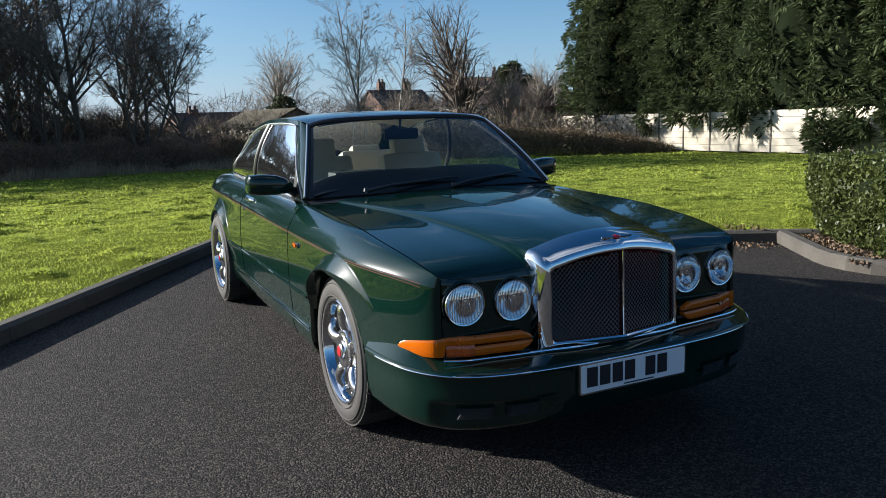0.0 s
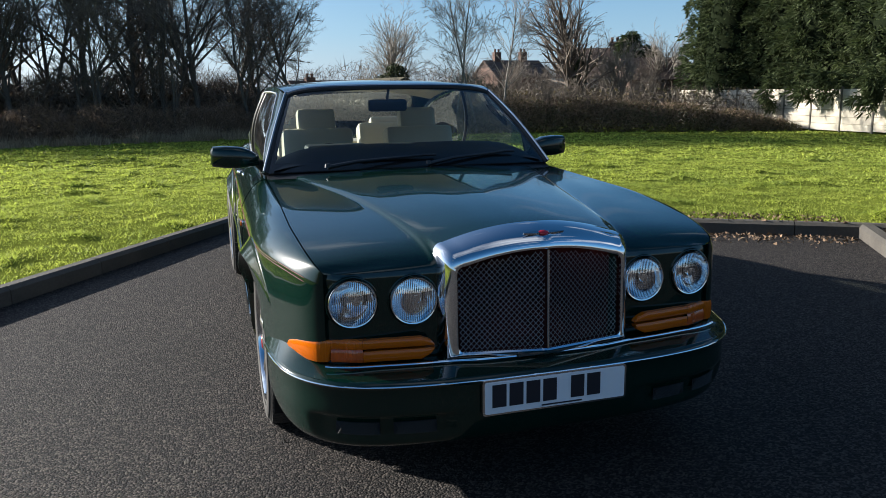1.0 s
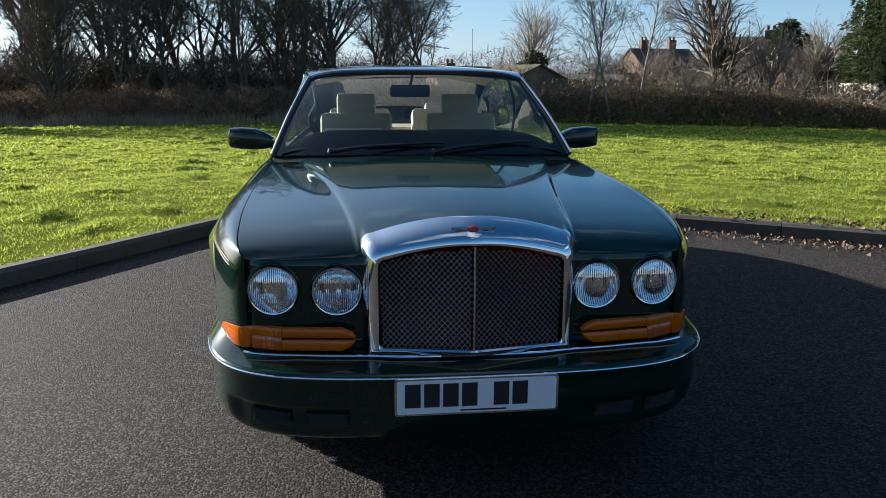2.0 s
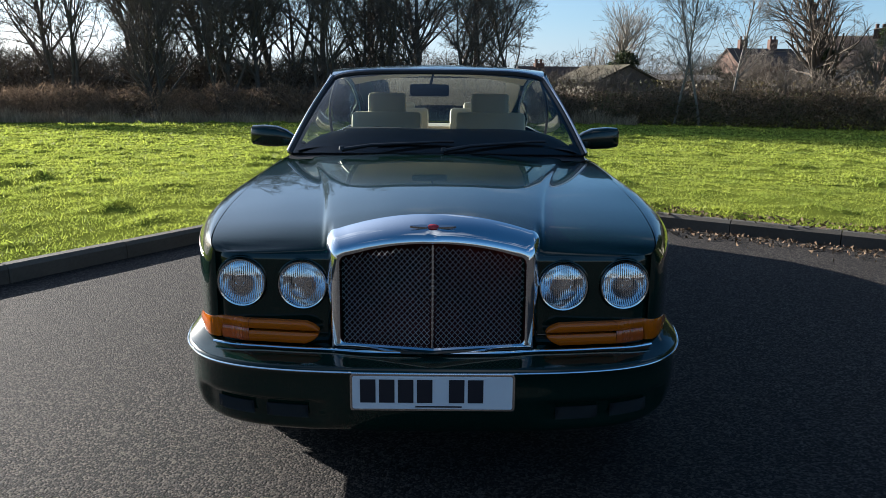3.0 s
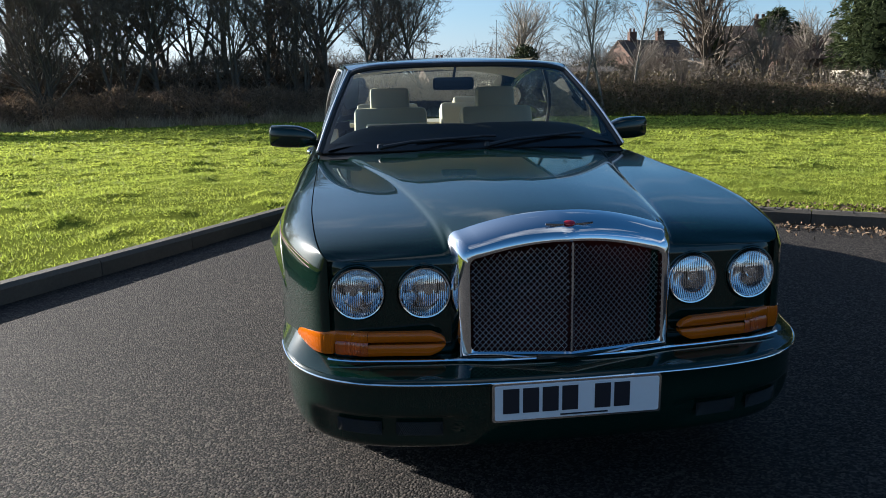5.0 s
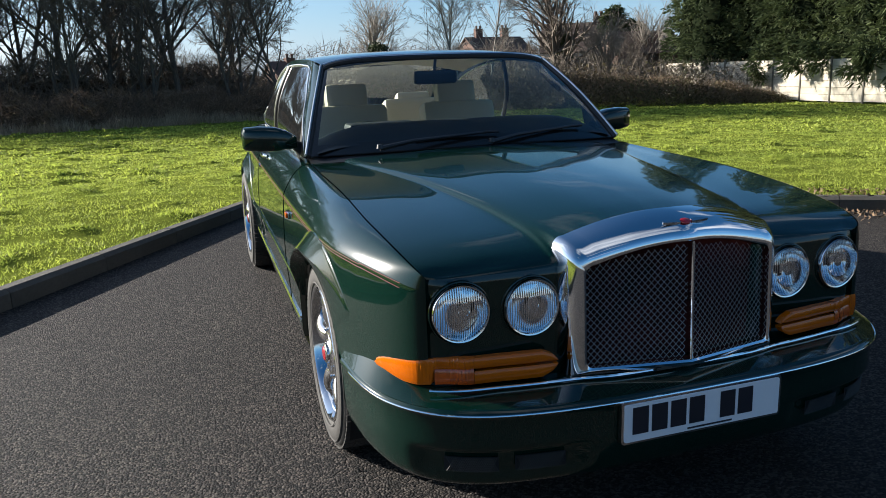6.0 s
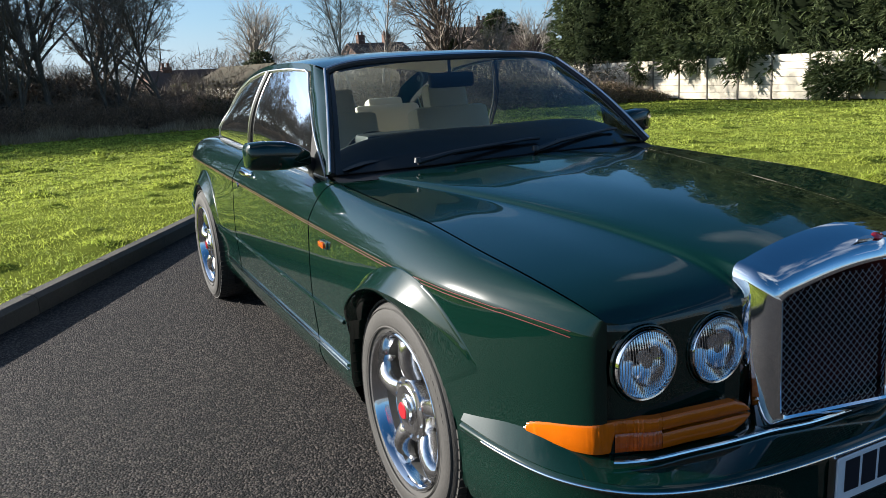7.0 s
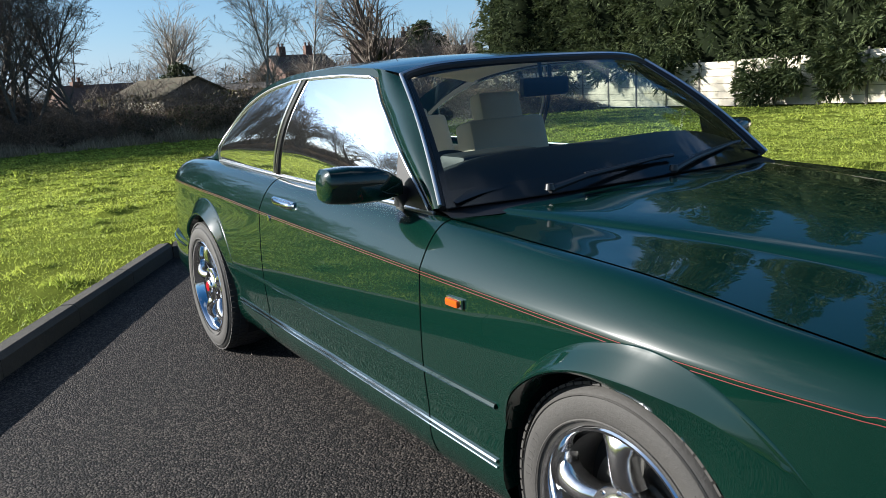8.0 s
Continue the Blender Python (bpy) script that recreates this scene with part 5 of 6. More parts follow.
def leaves(p, size, up=0.3):
    """Small leaf-like triangles, turned every way."""
    d = unit(rng.normal(size=p.shape) + np.array((0, 0, up)))
    return slivers(p - d * np.asarray(size).reshape(-1, 1) * 0.5, d, size, np.asarray(size) * 0.33)


def limb(V, F, pts, rads, n):
    """Adds a tapered limb with n sides to the lists V and F."""
    base = len(V)
    for i, (p, r) in enumerate(zip(pts, rads)):
        d = (pts[min(i + 1, len(pts) - 1)] - pts[max(i - 1, 0)]).normalized()
        a = d.orthogonal().normalized()
        b = d.cross(a)
        V.extend(tuple(p + (a * math.cos(k * math.tau / n) + b * math.sin(k * math.tau / n)) * r) for k in range(n))
    for i in range(len(pts) - 1):
        for k in range(n):
            q, w = base + i * n + k, base + i * n + (k + 1) % n
            F.append((q, w, w + n, q + n))


def grow(wood, twigs, p, d, length, radius, level, habit):
    """One limb and, by recursion, what springs from it."""
    pts, rads = [p], [radius]
    seg = 5 if level < 2 else 3 if level < 3 else 2
    for i in range(seg):
        d = (d + Vector((random.gauss(0, 1), random.gauss(0, 1), random.gauss(0, 1) + habit["lift"][level])) * habit["wander"]).normalized()
        p = p + d * (length / seg)
        pts.append(p)
        rads.append(max(habit["fine"], radius * (1 - 0.72 * (i + 1) / seg)))
    V, F = wood if level < 2 else twigs
    if level == habit["levels"]:
        # the last twigs: slim three-cornered slivers
        a = d.orthogonal().normalized() * habit["fine"] * 1.5
        n = len(V)
        V.extend(tuple(q) for q in (pts[0] - a, pts[0] + a, pts[-1]))
        F.append((n, n + 1, n + 2))
        return
    limb(V, F, pts, rads, (7, 5, 4, 3, 3)[level])
    for k in range(habit["kids"][level]):
        t = random.uniform(habit["bare"] if level == 0 else 0.25, 1.0)
        i = min(int(t * seg), seg - 1)
        q = pts[i].lerp(pts[i + 1], t * seg - i)
        ax = (pts[i + 1] - pts[i]).normalized()
        turn = Matrix.Rotation(random.uniform(0, math.tau), 3, ax) @ (ax.orthogonal())
        a = radians(random.gauss(habit["angle"], 9))
        e = (ax * math.cos(a) + turn.normalized() * math.sin(a)).normalized()
        grow(wood, twigs, q, e, length * habit["short"] * random.uniform(0.65, 1.1) * (1.15 - 0.45 * t), max(habit["fine"], rads[i] * habit.get("slim", 0.55)), level + 1, habit)


OAK = dict(levels=4, kids=(15, 8, 6, 9), lift=(0.3, 0.5, 0.3, 0.15, 0), wander=0.10, angle=40, short=0.54, bare=0.22, fine=0.006)
BIRCHY = dict(levels=3, slim=0.36, kids=(34, 9, 12), lift=(0.6, 0.35, -0.35, -0.7), wander=0.10, angle=38, short=0.36, bare=0.3, fine=0.0045)
FANNED = dict(levels=4, kids=(30, 6, 4, 4), lift=(0.8, 0.9, 0.5, 0.2, 0.1), wander=0.07, angle=34, short=0.62, bare=0.18, fine=0.005)
SHRUB = dict(levels=3, kids=(9, 5, 6), lift=(0.6, 0.4, 0.2, 0.1), wander=0.14, angle=32, short=0.5, bare=0.15, fine=0.005)


def bare_tree(habit, height, radius, bark, label, stems=1, name="tree", at=None, group="bare trees behind the hedge"):
    root = thing(name, label, "tree", group=group)
    wood, twigs = ([], []), ([], [])
    for s in range(stems):
        d = Vector((random.gauss(0, 0.12), random.gauss(0, 0.08), 1)).normalized() if stems > 1 else Vector((random.gauss(0, 0.05), random.gauss(0, 0.05), 1))
        grow(wood, twigs, Vector((random.uniform(-0.3, 0.3) * (stems > 1), random.uniform(-0.3, 0.3) * (stems > 1), -0.15)), d, height * random.uniform(0.85, 1), radius / stems ** 0.4, 0, habit)
    raw("trunk", wood[0], wood[1], bark, root, True)
    raw("crown", twigs[0], twigs[1], bark if bark is BIRCH else TWIG, root)
    if at is not None:
        root.matrix_basis = at
    return root


def spot(x, y, turn=0.0, size=1.0, dz=0.0):
    return pose(x, y, fall(Vector((x, y, 0))) + dz, 0, 0, turn) @ Matrix.Scale(size, 4)


# woods behind the long hedge
kinds = [bare_tree(OAK, 7.4, 0.15, BARK, "bare winter tree with a dense dark crown", at=spot(-9.2, 33.9)),
         bare_tree(OAK, 8.2, 0.13, BARK, "tall bare tree standing among thicket", at=spot(-4.6, 34.8)),
         bare_tree(FANNED, 5.6, 0.15, BARK, "slender bare tree with rising branches", stems=2, at=spot(-13.4, 31.8)),
         bare_tree(dict(OAK, kids=(10, 7, 5, 7)), 6.8, 0.14, BARK, "bare tree of several leaning stems", stems=3, at=spot(0.9, 34.6))]
for i, (x, y, k, s) in enumerate(((-1.6, 35.4, 0, 1.0), (2.9, 34.5, 1, 0.84), (-6.6, 36.5, 0, 1.15), (-11.6, 36.2, 1, 1.05), (-15.4, 35.2, 0, 1.1), (-17.8, 33.0, 3, 1.0), (-20.2, 36.0, 1, 1.1), (-23.0, 33.6, 0, 1.05), (-13.6, 40.2, 1, 1.2), (-18.4, 40.4, 0, 1.2), (-6.0, 33.4, 3, 0.8), (-10.6, 33.2, 3, 0.9), (-2.9, 33.9, 3, 0.75), (-21.4, 31.6, 2, 0.9), (-3.9, 36.6, 3, 1.25), (-0.4, 37.6, 1, 0.95), (-8.6, 37.0, 3, 1.3), (-4.2, 40.5, 0, 1.35), (-9.8, 41.0, 1, 1.3), (-14.6, 42.4, 0, 1.35), (0.6, 40.0, 0, 1.1), (-19.8, 43.0, 1, 1.4), (-2.0, 42.6, 1, 1.3))):
    copy_thing(kinds[k], spot(x, y, 67 * i, s * (1.12 if x < 0 else 1.0)))
birches = bare_tree(BIRCHY, 8.4, 0.07, BIRCH, "slim pale birch with fine hanging twigs", at=spot(10.9, 32.3), group="birches")
copy_thing(birches, spot(9.8, 32.6, 110, 0.92)), copy_thing(birches, spot(12.3, 32.9, 215, 0.98))
bare_tree(FANNED, 4.6, 0.20, BARK, "bare tree with a wide fan of rising branches", at=spot(18.6, 37.8, 0, 1.5), group="garden trees")
pale = bare_tree(FANNED, 4.6, 0.16, BIRCH, "pale bare tree behind the conifers", at=spot(27.2, 42.6), group="garden trees")
copy_thing(pale, spot(12.0, 56.5, 80, 1.35)), copy_thing(pale, spot(20.6, 36.4, 200, 0.85))
for x, y, t, s in ((15.0, 33.2, 0, 1.0), (24.6, 41.0, 120, 1.35), (22.8, 41.8, 40, 1.3), (21.2, 43.0, 90, 1.1), (14.0, 57.0, 200, 1.2), (16.2, 58.0, 20, 1.0), (8.6, 57.0, 150, 0.9), (6.4, 35.0, 60, 0.8), (8.0, 36.5, 170, 0.9), (13.4, 36.0, 30, 1.0), (16.8, 34.0, 250, 0.95), (20.6, 34.6, 75, 0.95), (22.6, 36.4, 190, 1.1), (17.4, 45.0, 10, 1.25), (20.0, 47.0, 100, 1.3), (23.5, 48.0, 210, 1.5), (26.6, 46.0, 300, 1.5), (14.6, 46.5, 140, 1.1), (18.5, 56.0, 35, 1.4), (22.0, 57.0, 95, 1.5), (11.0, 60.0, 310, 1.3), (24.4, 62.0, 20, 1.6), (27.0, 60.5, 130, 1.5), (29.6, 63.0, 250, 1.6), (20.2, 61.0, 70, 1.5)):
    if t == 0:
        bush = bare_tree(SHRUB, 2.6, 0.05, TWIG, "brown twiggy winter shrub", stems=6, name="shrub", at=spot(x, y), group="winter shrubs")
    else:
        copy_thing(bush, spot(x, y, t, s))

HEDGE_LINE = line((-45, 24), (-30, 29), (-20, 30.6), (-8, 30.9), (3, 32.6), (10, 31.8), (17, 30.0), (22, 28.2), (25.2, 27.2))
hedge_top = line((-45, 1.8), (-20, 1.7), (-8, 1.75), (2, 1.65), (5, 1.55), (9, 1.75), (14, 1.85), (18, 1.7), (21.5, 1.3), (25.0, 0.5))


def hedge_points(n, x0, x1, deep, power=0.7):
    x = rng.uniform(x0, x1, n)
    top = np.array([hedge_top(v) for v in x]) * (0.86 + 0.3 * np.array([noise.noise(Vector((v * 0.8, 0, 9))) for v in x]))
    h = rng.random(n) ** power
    y = np.array([HEDGE_LINE(v) for v in x]) + rng.random(n) * deep + 0.7 * h ** 2
    z = np.array([fall(Vector((a, b, 0))) for a, b in zip(x, y)]) + h * top
    return np.stack([x, y, z], 1), h


def bramble_hedge():
    root = thing("bramble_hedge", "brown winter bramble hedge along the lawn's far edge", "hedge", kind="stuff")
    p, h = hedge_points(22000, -30, 6, 2.4)
    d = unit(rng.normal(size=p.shape) * np.array((0.9, 0.7, 0.4)) + np.array((0, -0.25, 0.75)))
    triangles("stems", slivers(p - d * 0.2, d, rng.uniform(0.25, 0.8, len(p)), rng.uniform(0.006, 0.014, len(p))), BROWN, root)
    p, h = hedge_points(13000, -30, 6, 1.8, 0.9)
    triangles("dead_leaves", leaves(p, rng.uniform(0.05, 0.12, len(p))), BROWN, root)
    n = 13000
    x = rng.uniform(-30, 8, n)
    y = np.array([HEDGE_LINE(v) for v in x]) - 0.5 + np.abs(rng.normal(0, 0.7, n))
    p = np.stack([x, y, [fall(Vector((a, b, 0))) for a, b in zip(x, y)]], 1)
    tall = np.array([0.55 + 0.5 * noise.noise(Vector((v * 0.9, 3, 1))) + 0.35 * noise.noise(Vector((v * 0.25, 6, 1))) for v in x])
    d = unit(rng.normal(size=p.shape) * np.array((0.35, 0.3, 0.1)) + np.array((0, -0.05, 0.9)))
    triangles("dry_grass", slivers(p, d, np.clip(tall, 0.15, 1.3) * rng.uniform(0.5, 1.2, n), rng.uniform(0.006, 0.014, n)), STRAW, root)
    root = thing("ivy_hedge", "dark bramble and ivy hedge before the gardens", "hedge", kind="stuff")
    p, h = hedge_points(24000, 4, 25.2, 2.2, 0.85)
    triangles("leaves", leaves(p, rng.uniform(0.07, 0.16, len(p))), IVYLEAF, root)
    p, h = hedge_points(12000, 4, 25.2, 2.0, 0.6)
    d = unit(rng.normal(size=p.shape) + np.array((0, -0.2, 0.5)))
    triangles("stems", slivers(p - d * 0.2, d, rng.uniform(0.2, 0.7, len(p)), rng.uniform(0.005, 0.012, len(p))), BROWN, root)


bramble_hedge()


def thicket():
    """The dense, dark undergrowth that closes the view below the crowns."""
    root = thing("thicket", "dense dark brown undergrowth beneath the bare trees", "thicket", kind="stuff")
    n = 26000
    x = rng.uniform(-27, 5.2, n)
    y = np.array([HEDGE_LINE(v) for v in x]) + rng.uniform(3.5, 11.0, n)
    top = 2.9 + 1.2 * np.array([noise.noise(Vector((v * 0.35, 2, 1))) for v in x]) - 1.3 * np.clip((x + 1) / 4, 0, 1)
    h = rng.random(n) ** 0.8
    z = -0.7 + h * top
    p = np.stack([x, y, z], 1)
    d = unit(rng.normal(size=p.shape) * np.array((0.8, 0.6, 0.5)) + np.array((0, 0, 0.8)))
    triangles("stems", slivers(p - d * 0.3, d, rng.uniform(0.5, 1.5, n), rng.uniform(0.012, 0.030, n)), TWIG, root)
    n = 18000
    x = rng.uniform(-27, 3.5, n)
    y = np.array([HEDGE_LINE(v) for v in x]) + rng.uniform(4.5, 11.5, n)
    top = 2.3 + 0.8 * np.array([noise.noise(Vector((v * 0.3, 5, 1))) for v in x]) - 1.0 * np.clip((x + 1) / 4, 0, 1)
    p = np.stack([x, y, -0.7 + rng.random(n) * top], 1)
    # leaves carry the undergrowth's shade in their dark colour
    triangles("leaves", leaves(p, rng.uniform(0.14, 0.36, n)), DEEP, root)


thicket()


def scrub():
    """Tangled garden scrub behind the ivy hedge."""
    root = thing("scrub", "tangled brown winter scrub in front of the houses", "scrub", kind="stuff")
    n = 16000
    x = rng.uniform(4.5, 26, n)
    y = np.array([HEDGE_LINE(v) for v in x]) + rng.uniform(2.0, 14.0, n)
    top = 1.9 + 1.3 * np.array([noise.noise(Vector((v * 0.45, 8, 1))) for v in x]) + 0.05 * (y - 32)
    p = np.stack([x, y, -0.75 + rng.random(n) ** 0.8 * top], 1)
    d = unit(rng.normal(size=p.shape) * np.array((0.8, 0.6, 0.5)) + np.array((0, 0, 0.8)))
    triangles("stems", slivers(p - d * 0.3, d, rng.uniform(0.4, 1.3, n), rng.uniform(0.006, 0.016, n)), TWIG, root)
    n = 9000
    x = rng.uniform(4.5, 26, n)
    y = np.array([HEDGE_LINE(v) for v in x]) + rng.uniform(3.0, 14.0, n)
    p = np.stack([x, y, -0.75 + rng.random(n) * 2.1], 1)
    triangles("leaves", leaves(p, rng.uniform(0.08, 0.22, n)), IVYLEAF, root)


scrub()


def far_woods():
    """A low ring of distant woods that closes the horizon all round."""
    root = thing("far_woods", "distant belt of bare brown woods", "woods", kind="stuff")
    n = 90000
    a = rng.uniform(0, math.tau, n)
    r = rng.uniform(84, 104, n)
    behind = (np.cos(a) < 0.2) & ((np.sin(a) > -0.2) | (np.cos(a) < -0.9))
    r = np.where(behind, rng.uniform(44, 60, n), r)
    top = np.where(behind, 6.5, 4.8) + np.array([1.6 * noise.noise(Vector((math.sin(v) * 9, math.cos(v) * 9, 4))) for v in a])
    p = np.stack([r * np.sin(a), r * np.cos(a), -0.9 + rng.random(n) ** 0.9 * top], 1)
    d = unit(rng.normal(size=p.shape) + np.array((0, 0, 0.9)))
    triangles("boughs", slivers(p - d * 0.5, d, rng.uniform(0.6, 1.9, n), rng.uniform(0.012, 0.045, n)), TWIG, root)


far_woods()


def plumes(p, way, size):
    """Flat feathery sprays: five slivers fanned to both sides of each way."""
    n = len(p)
    cross = unit(np.cross(way, rng.normal(size=p.shape) * 0.5 + np.array((0, 0, 1.0))))
    tri = []
    for k in range(5):
        d = unit(way * (0.80 + 0.1 * k) + cross * ((-1) ** k * (0.70 - 0.14 * k)) + rng.normal(size=p.shape) * 0.08)
        tri.append(slivers(p + way * (0.16 * k * size)[:, None], d, size * rng.uniform(0.7, 1.2, n), size * rng.uniform(0.10, 0.17, n)))
    return np.concatenate(tri)


def conifer(height, wide, label, at):
    """Dense boughs in lumps that bulge and droop over one another, with dark gaps between."""
    root = thing("conifer", label, "tree", at, "conifer screen")
    lumps, each = 200, 26
    level = (np.arange(lumps) + rng.random(lumps)) / lumps
    ang = np.arange(lumps) * 2.39996 + rng.normal(0, 0.35, lumps)
    girth = np.interp(level, [0, 0.05, 0.25, 0.6, 0.85, 1.0], [0.78, 0.98, 1.0, 0.84, 0.50, 0.06]) * wide * rng.uniform(0.74, 1.08, lumps)
    c = np.stack([np.cos(ang) * girth, np.sin(ang) * girth, 1.15 + level * height + rng.normal(0, 0.2, lumps)], 1)
    size = rng.uniform(0.42, 0.80, lumps) * (0.6 + 0.4 * wide / 2.5)
    c, size = np.repeat(c, each, 0), np.repeat(size, each)
    n = lumps * each
    outw = unit(c * np.array((1, 1, 0.0)))
    d = unit(rng.normal(size=c.shape) + outw * 0.75 + np.array((0, 0, 0.25)))
    p = c + d * (size * rng.uniform(0.45, 1.0, n))[:, None] * np.array((1.0, 1.0, 0.75))
    way = unit(d * 0.55 + outw * 0.55 + rng.normal(size=c.shape) * 0.25 + np.array((0, 0, -0.28)))
    triangles("crown", plumes(p, way, rng.uniform(0.20, 0.36, n)), FROND, root)
    # added dark core whose colour gives the shade between the boughs
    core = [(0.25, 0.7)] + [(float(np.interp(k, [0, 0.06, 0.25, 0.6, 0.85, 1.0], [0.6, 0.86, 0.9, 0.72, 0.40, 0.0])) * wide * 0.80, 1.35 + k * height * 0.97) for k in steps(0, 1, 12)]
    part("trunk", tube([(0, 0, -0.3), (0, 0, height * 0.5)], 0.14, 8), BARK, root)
    part("shade_core", lathe(core, 14), SHADE_CORE, root)
    return root


CON = [conifer(14.0, 2.5, "tall dense dark green conifer overhanging the fence", spot(27.7, 38.2, 0, 0.66)), conifer(15.0, 2.7, "tall dense dark green conifer with drooping sprays", spot(27.4, 35.8, 0, 0.80))]
for i in range(13):
    copy_thing(CON[i % 2], spot(28.1 + 0.5 * math.sin(i * 2.3), 33.4 - 2.4 * i + 0.5 * math.sin(i * 4.1), 53 * i, min(1.05, 0.90 + 0.05 * i) + 0.06 * math.sin(i * 1.7), -0.1) @ Matrix.Diagonal((1, 1, min(1.5, 1.0 + 0.1 * i), 1)))
for i in range(13):
    copy_thing(CON[(i + 1) % 2], spot(28.0 + 0.3 * math.sin(i * 3.1), 34.6 - 2.4 * i + 0.3 * math.sin(i * 2.7), 97 * i, min(1.0, 0.80 + 0.05 * i) + 0.08 * math.sin(i * 1.3), 0.15))
cone = conifer(6.0, 1.3, "dark pointed conifer in a garden beyond", spot(28.4, 49.6, 0, 0.80))
tagged(cone, group="garden conifers")
copy_thing(cone, spot(29.8, 49.0, 130, 0.84))


def hanging_boughs():
    root = thing("hanging_boughs", "low conifer branches hanging before the fence", "branches", kind="stuff")
    lumps = 120
    pick = rng.choice(6, lumps, p=[0.30, 0.26, 0.12, 0.08, 0.14, 0.10])
    cy = np.array([18.2, 15.6, 23.2, 29.6, 26.6, 13.0])[pick]
    cz = np.array([0.45, 0.75, 1.15, 1.0, 1.35, 1.15])[pick]
    sy = np.array([0.75, 0.7, 0.28, 0.2, 0.5, 0.8])[pick]
    c = np.stack([25.2 - np.abs(rng.normal(0, 0.30, lumps)), cy + rng.normal(0, 1, lumps) * sy, cz + rng.normal(0, 0.40, lumps)], 1)
    each = 34
    c = np.repeat(c, each, 0)
    n = len(c)
    d = unit(rng.normal(size=c.shape) + np.array((-0.5, 0, 0.1)))
    p = c + d * rng.uniform(0.08, 0.34, n)[:, None]
    floor = np.array([fall(Vector((a, b, 0))) for a, b in p[:, :2]])
    p[:, 2] = np.maximum(p[:, 2], floor + 0.12)
    way = unit(d * 0.5 + np.array((-0.45, 0, -0.3)) + rng.normal(size=c.shape) * 0.25)
    triangles("sprays", plumes(p, way, rng.uniform(0.16, 0.30, n)), FROND, root)


hanging_boughs()


def evergreen(label, at, clumps, name="evergreen_bush"):
    """Dark leafy masses (x, y, z, radius) round a short stem."""
    root = thing(name, label, "bush" if name.endswith("bush") else "tree", at, "dark evergreens")
    tri = []
    for x, y, z, r in clumps:
        n = int(900 * r)
        d = unit(rng.normal(size=(n, 3)))
        lump = np.array([1 + 0.35 * noise.noise(Vector(v) * 2.2 + Vector((x, y, z))) for v in d])
        p = np.array((x, y, z)) + d * (r * lump * rng.uniform(0.55, 1.0, n))[:, None] * np.array((1, 1, 0.8))
        tri.append(leaves(p, rng.uniform(0.12, 0.30, n)))
    triangles("crown", np.concatenate(tri), IVYDARK, root)
    top = max(c[2] for c in clumps)
    part("trunk", tube([(0, 0, -0.3), (clumps[0][0] * 0.5, 0, top * 0.5), (clumps[0][0], clumps[0][1], top)], [0.14, 0.11, 0.05], 7), BARK, root)
    return root


evergreen("dark ivy-clad bush behind the shed", spot(11.2, 53.2), ((0, 0, 1.5, 1.6), (0.6, 0.2, 3.3, 0.9), (-1.6, 0, 1.2, 1.4), (1.9, 0.3, 1.6, 1.3), (0.2, 0.1, 2.5, 1.2)))
evergreen("dark hedge-like evergreen among the gardens", spot(15.6, 52.0), ((0, 0, 1.6, 1.5), (-1.8, 0.4, 1.5, 1.2), (2.0, 0, 1.7, 1.5), (3.9, 0.3, 1.5, 1.3)))
evergreen("dark evergreen bush beside the far houses", spot(26.6, 47.2), ((0, 0, 2.0, 1.6), (1.5, 0.2, 2.8, 1.4), (-1.7, 0, 1.4, 1.2)))
evergreen("ivy clothing the fork of a bare tree", spot(18.6, 37.7), ((0.0, 0, 2.4, 0.55), (0.1, 0, 3.3, 0.4), (-0.1, 0, 1.5, 0.7)), name="ivy_tree")


def clipped_hedge():
    """The low clipped hedge on the island."""
    root = thing("box_hedge", "low clipped evergreen hedge in the planting bed", "hedge")
    a0, a1, b0, b1, z0, z1 = -0.55, 1.55, BAY + 0.42, BAY + 4.6, 0.10, 0.88
    n = 26000
    face = rng.choice(3, n, p=[0.38, 0.34, 0.28])
    a, b, z = rng.uniform(a0, a1, n), rng.uniform(b0, b1, n), z0 + (z1 - z0) * rng.random(n) ** 0.85
    soft = np.abs(rng.normal(0, 0.06, n))
    b = np.where(face == 0, b0 + soft, b)
    a = np.where(face == 1, a1 - soft, a)
    z = np.where(face == 2, z1 - soft, z)
    bulge = np.array([noise.noise(Vector((u * 2.2, v * 2.2, w * 2.2))) for u, v, w in zip(a, b, z)]) * 0.16
    b, a, z = b - np.where(face == 0, bulge, 0), a + np.where(face == 1, bulge, 0), z + np.where(face == 2, bulge, 0)
    p = np.outer(np.ones(n), np.array(CORNER)) - np.outer(a, np.array(E1)) + np.outer(b, np.array(E2))
    p[:, 2] = z
    triangles("leaves", leaves(p, rng.uniform(0.028, 0.058, n)), BOXLEAF, root)
    # added dark block, coloured as the shade behind the leaves
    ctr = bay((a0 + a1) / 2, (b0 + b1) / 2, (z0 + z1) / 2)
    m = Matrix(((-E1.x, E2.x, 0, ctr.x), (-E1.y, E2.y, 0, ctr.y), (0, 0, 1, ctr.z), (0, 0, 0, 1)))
    part("shade_core", block((a1 - a0 - 0.16, b1 - b0 - 0.16, z1 - z0 - 0.12), m=m, bevel=0.1), SHADE_CORE, root)


clipped_hedge()


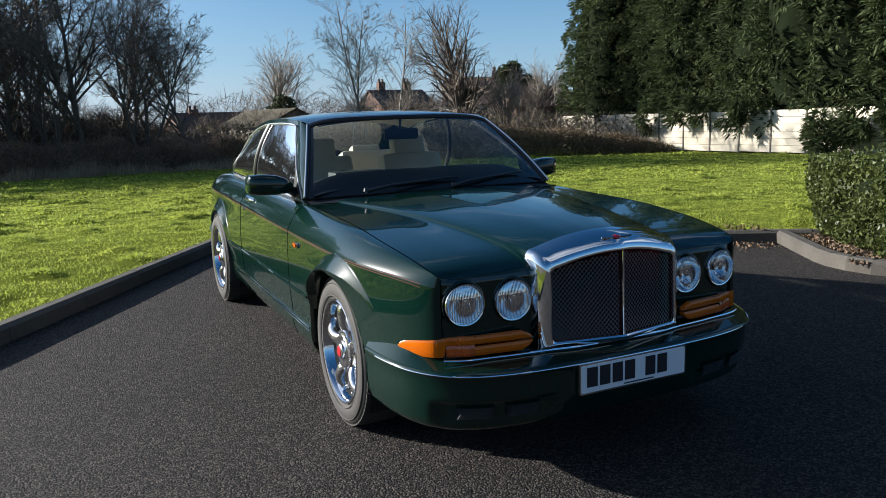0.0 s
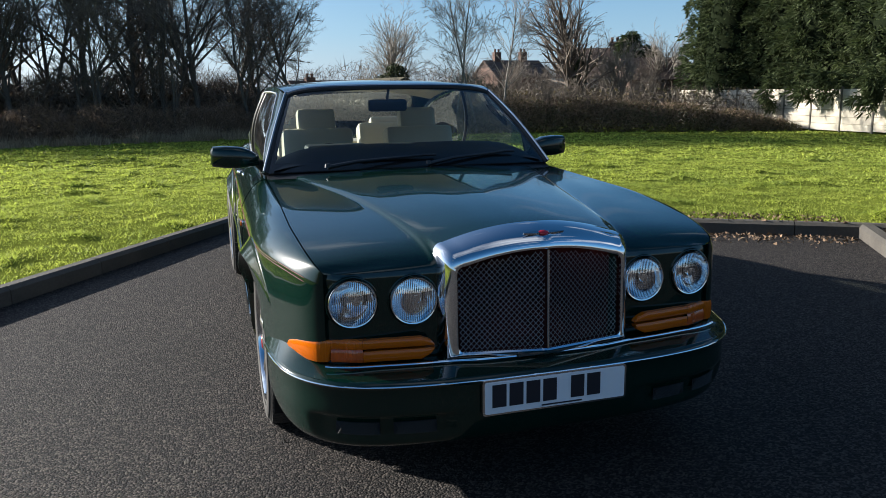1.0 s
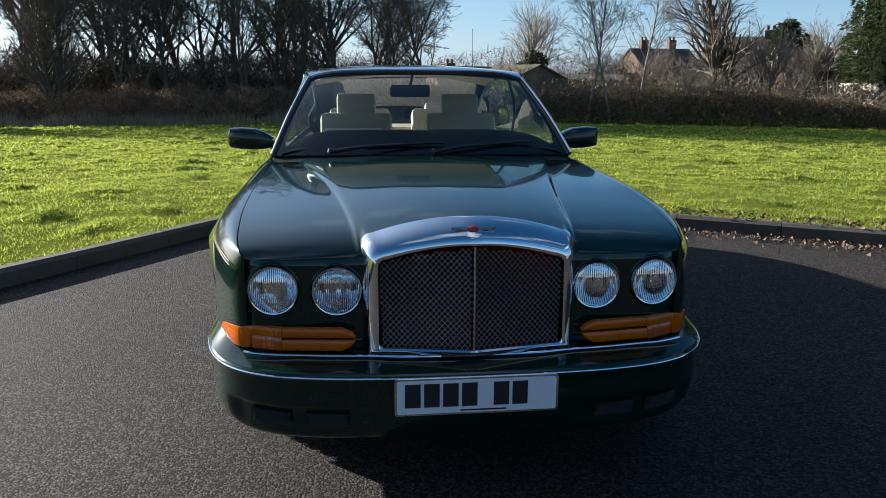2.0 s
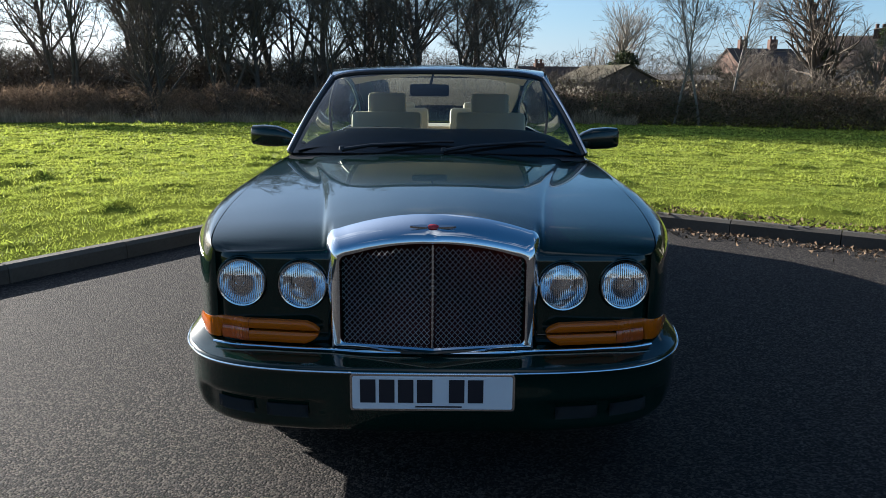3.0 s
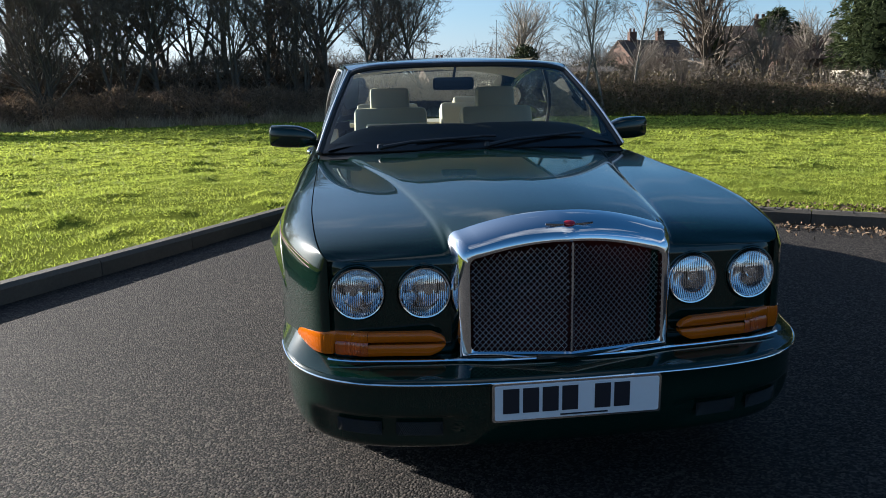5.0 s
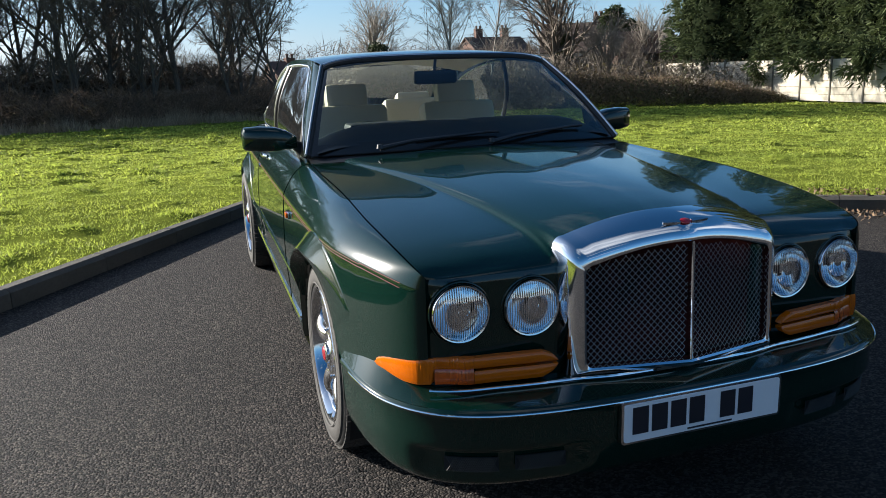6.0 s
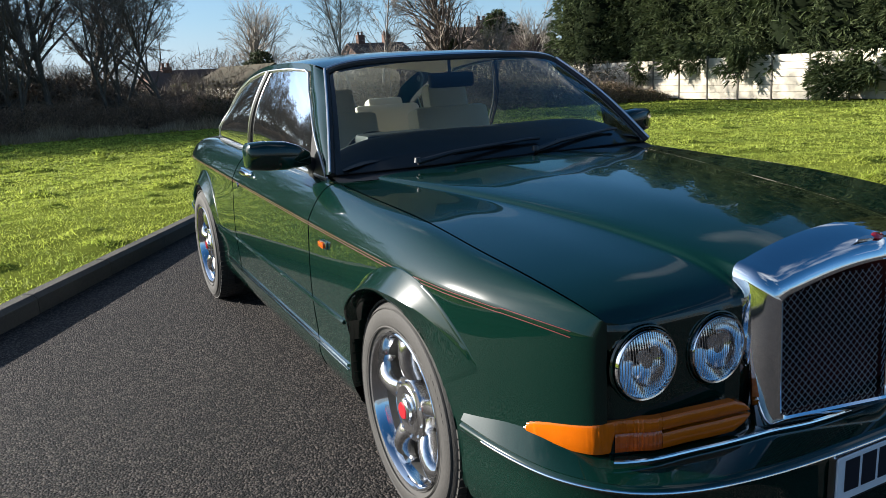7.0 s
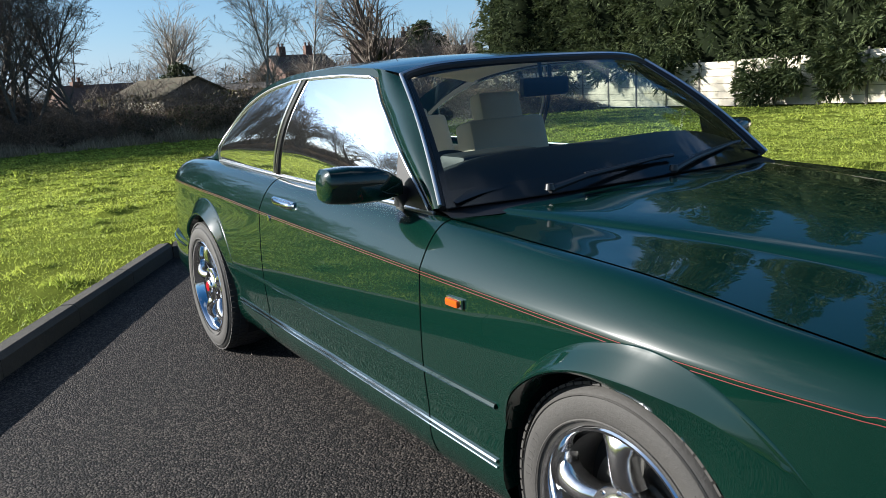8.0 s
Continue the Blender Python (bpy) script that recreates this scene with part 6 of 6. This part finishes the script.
def on_lawn(n, d0, d1):
    """Random places on the lawn, from d0 to d1 metres beyond the kerbs."""
    out = []
    got = 0
    while got < n:
        a, b = rng.uniform(-d1, 12, 4 * n), rng.uniform(-d1, 18, 4 * n)
        beyond = np.maximum(np.where(a < 0, -a, 0), np.where(b < 0, -b, 0))
        near = np.where((a < 0) & (b > 0), -a, np.where((a > 0) & (b < 0), -b, np.hypot(np.minimum(a, 0), np.minimum(b, 0))))
        ok = (beyond > 0) & (near > d0) & (near < d1)
        q = np.outer(np.ones(ok.sum()), np.array(CORNER)) - np.outer(a[ok], np.array(E1)) + np.outer(b[ok], np.array(E2))
        out.append(q)
        got += len(q)
    return np.concatenate(out)[:n]


def grass():
    root = thing("grass", "rough tussocky green grass glowing in low sun", "grass", kind="stuff")
    for n, d0, d1, tall, wide in ((250000, 0.10, 3.6, 0.042, 0.0050), (200000, 3.2, 9.5, 0.050, 0.010), (130000, 9.0, 19.0, 0.060, 0.020), (80000, 18.0, 32.0, 0.070, 0.036)):
        p = on_lawn(n, d0, d1)
        p[:, 2] = [fall(Vector((x, y, 0))) for x, y, _ in p]
        lump = np.array([tussock(Vector((x, y, 0))) for x, y, _ in p])
        clump = np.clip(0.80 + 11.0 * lump, 0.45, 2.0)
        d = unit(rng.normal(size=p.shape) * np.array((0.75, 0.75, 0.2)) + np.array((0.1, -0.1, 0.7)))
        keep = p[:, 1] < np.array([HEDGE_LINE(x) for x in p[:, 0]]) + 0.5
        keep &= p[:, 0] < 25.4
        tri = slivers(p - np.array((0, 0, 0.008)), d, tall * clump * rng.uniform(0.6, 1.4, n), wide * rng.uniform(0.7, 1.3, n))
        triangles("blades", tri[keep], BLADE, root)


grass()


def litter():
    root = thing("leaf_litter", "dead leaves and grit along the back kerb and planting bed", "leaves", kind="stuff")
    n = 2600
    a = np.where(rng.random(n) < 0.5, -rng.uniform(0.02, 0.5, n), np.abs(rng.normal(0, 0.22, n)) + 0.02)
    b = rng.uniform(2.4, BAY - 0.05, n)
    pick = rng.random(n) < 0.45
    a, b = np.where(pick, rng.uniform(0.1, 1.7, n), a), np.where(pick, BAY + 0.12 + np.abs(rng.normal(0, 0.25, n)), b)
    p = np.outer(np.ones(n), np.array(CORNER)) - np.outer(a, np.array(E1)) + np.outer(b, np.array(E2))
    p[:, 2] = np.where(pick, 0.098, np.where(a < 0, 0.125, 0.012))
    triangles("leaves", leaves(p, rng.uniform(0.015, 0.05, n)), LEAF, root)
    root = thing("grit", "small pale stones scattered on the tarmac", "stones", kind="stuff")
    n = 260
    p = np.stack([rng.uniform(-3.2, 0.5, n), rng.uniform(-2.6, 4.5, n), np.full(n, 0.004)], 1)
    triangles("stones", leaves(p, rng.uniform(0.006, 0.018, n)), CONCRETE, root)


litter()


# ---- houses beyond ----
def house(name, label, at, wide, deep, eave, ridge, wall_mat, roof_mat, chimneys=(), windows=()):
    root = thing(name, label, "house" if name != "shed" else "shed", at)
    part("wall", block((wide, deep, eave + 0.4), (0, 0, eave / 2 - 0.2)), wall_mat, root, smooth=False)
    for s in (-1, 1):
        g = prism([(-deep / 2, eave), (deep / 2, eave), (0, ridge)], s * wide / 2 - 0.08, s * wide / 2 + 0.08, m=Matrix(((0, 0, 1, 0), (1, 0, 0, 0), (0, 1, 0, 0), (0, 0, 0, 1))))
        part("gable", g, wall_mat, root, smooth=False)
        slope = math.hypot(deep / 2 + 0.25, ridge - eave + 0.1)
        tilt = math.degrees(math.atan2(ridge - eave, deep / 2))
        bm = block((wide + 0.5, slope, 0.10), m=Matrix.Translation((0, s * (deep / 4 + 0.08), (eave + ridge) / 2)) @ pose(0, 0, 0, -s * tilt, 0, 0))
        part("roof", bm, roof_mat, root, smooth=False)
    for x, h in chimneys:
        c = part("chimney", block((0.75, 0.55, h), (x, 0, ridge + h / 2 - 0.35), bevel=0.02), BRICK, root, smooth=False)
        for dx in (-0.2, 0.2):
            part("chimney_pot", lathe([(0.10, 0), (0.12, 0.3), (0.09, 0.32)], 10, Matrix.Translation((x + dx, 0, ridge + h - 0.36))), BRICK, c)
    for x, z, w, h in windows:
        f = part("window", block((w, 0.06, h), (x, -deep / 2 - 0.01, z), bevel=0.01), RENDER, root, smooth=False)
        part("pane", block((w - 0.14, 0.03, h - 0.14), (x, -deep / 2 - 0.05, z)), PANE, f, smooth=False)
    return root


shed = house("shed", "long low shed with a mossy brown roof and pale side boards", pose(8.6, 43.9, -0.75, 0, 0, 101), 7.0, 3.6, 1.95, 2.80, TIMBER, MOSS)
for k in range(7):
    part("side_board", block((0.92, 0.03, 1.5), (-3.0 + k, 1.82, 0.95), bevel=0.005, segments=1), PANEL, shed, smooth=False)
house("shed", "flat-roofed grey garage beside the shed", pose(13.2, 45.2, -0.75, 0, 0, 10), 4.2, 3.0, 2.05, 2.35, TIMBER, POST)
house("house", "pale rendered house with a steep brown roof among garden trees", pose(26.4, 51.4, -0.8, 0, 0, -28), 4.6, 4.6, 3.05, 5.0, RENDER, TILE, ((1.6, 0.9),), ((-1.3, 2.3, 0.9, 0.9), (0.9, 2.3, 0.9, 0.9)))
house("house", "brick house with two tall chimney stacks", pose(28.6, 74.0, -0.9, 0, 0, 8), 6.0, 5.5, 3.5, 5.1, BRICK, TILE, ((-1.7, 1.25), (1.3, 1.3)), ((-2.0, 2.6, 1.1, 1.2), (1.8, 2.6, 1.1, 1.2)))
house("house", "brick house with a tiled roof beside the conifers", pose(26.9, 43.6, -0.8, 0, 0, -12), 4.0, 4.0, 2.7, 4.0, BRICK, TILE, (), ((-1.0, 1.9, 0.9, 1.0),))
house("house", "dark roofed house beyond the trees", pose(7.6, 61.5, -0.8, 0, 0, 15), 5.5, 5.0, 1.5, 3.0, BRICK, TILE, ((-1.2, 0.7),), ((2.0, 1.1, 0.8, 0.8),))
house("house", "small white gabled house beyond the shed", pose(9.6, 60.0, -0.8, 0, 0, 70), 4.0, 3.0, 1.7, 2.6, RENDER, TILE, (), ((0.0, 1.1, 0.7, 0.7),))
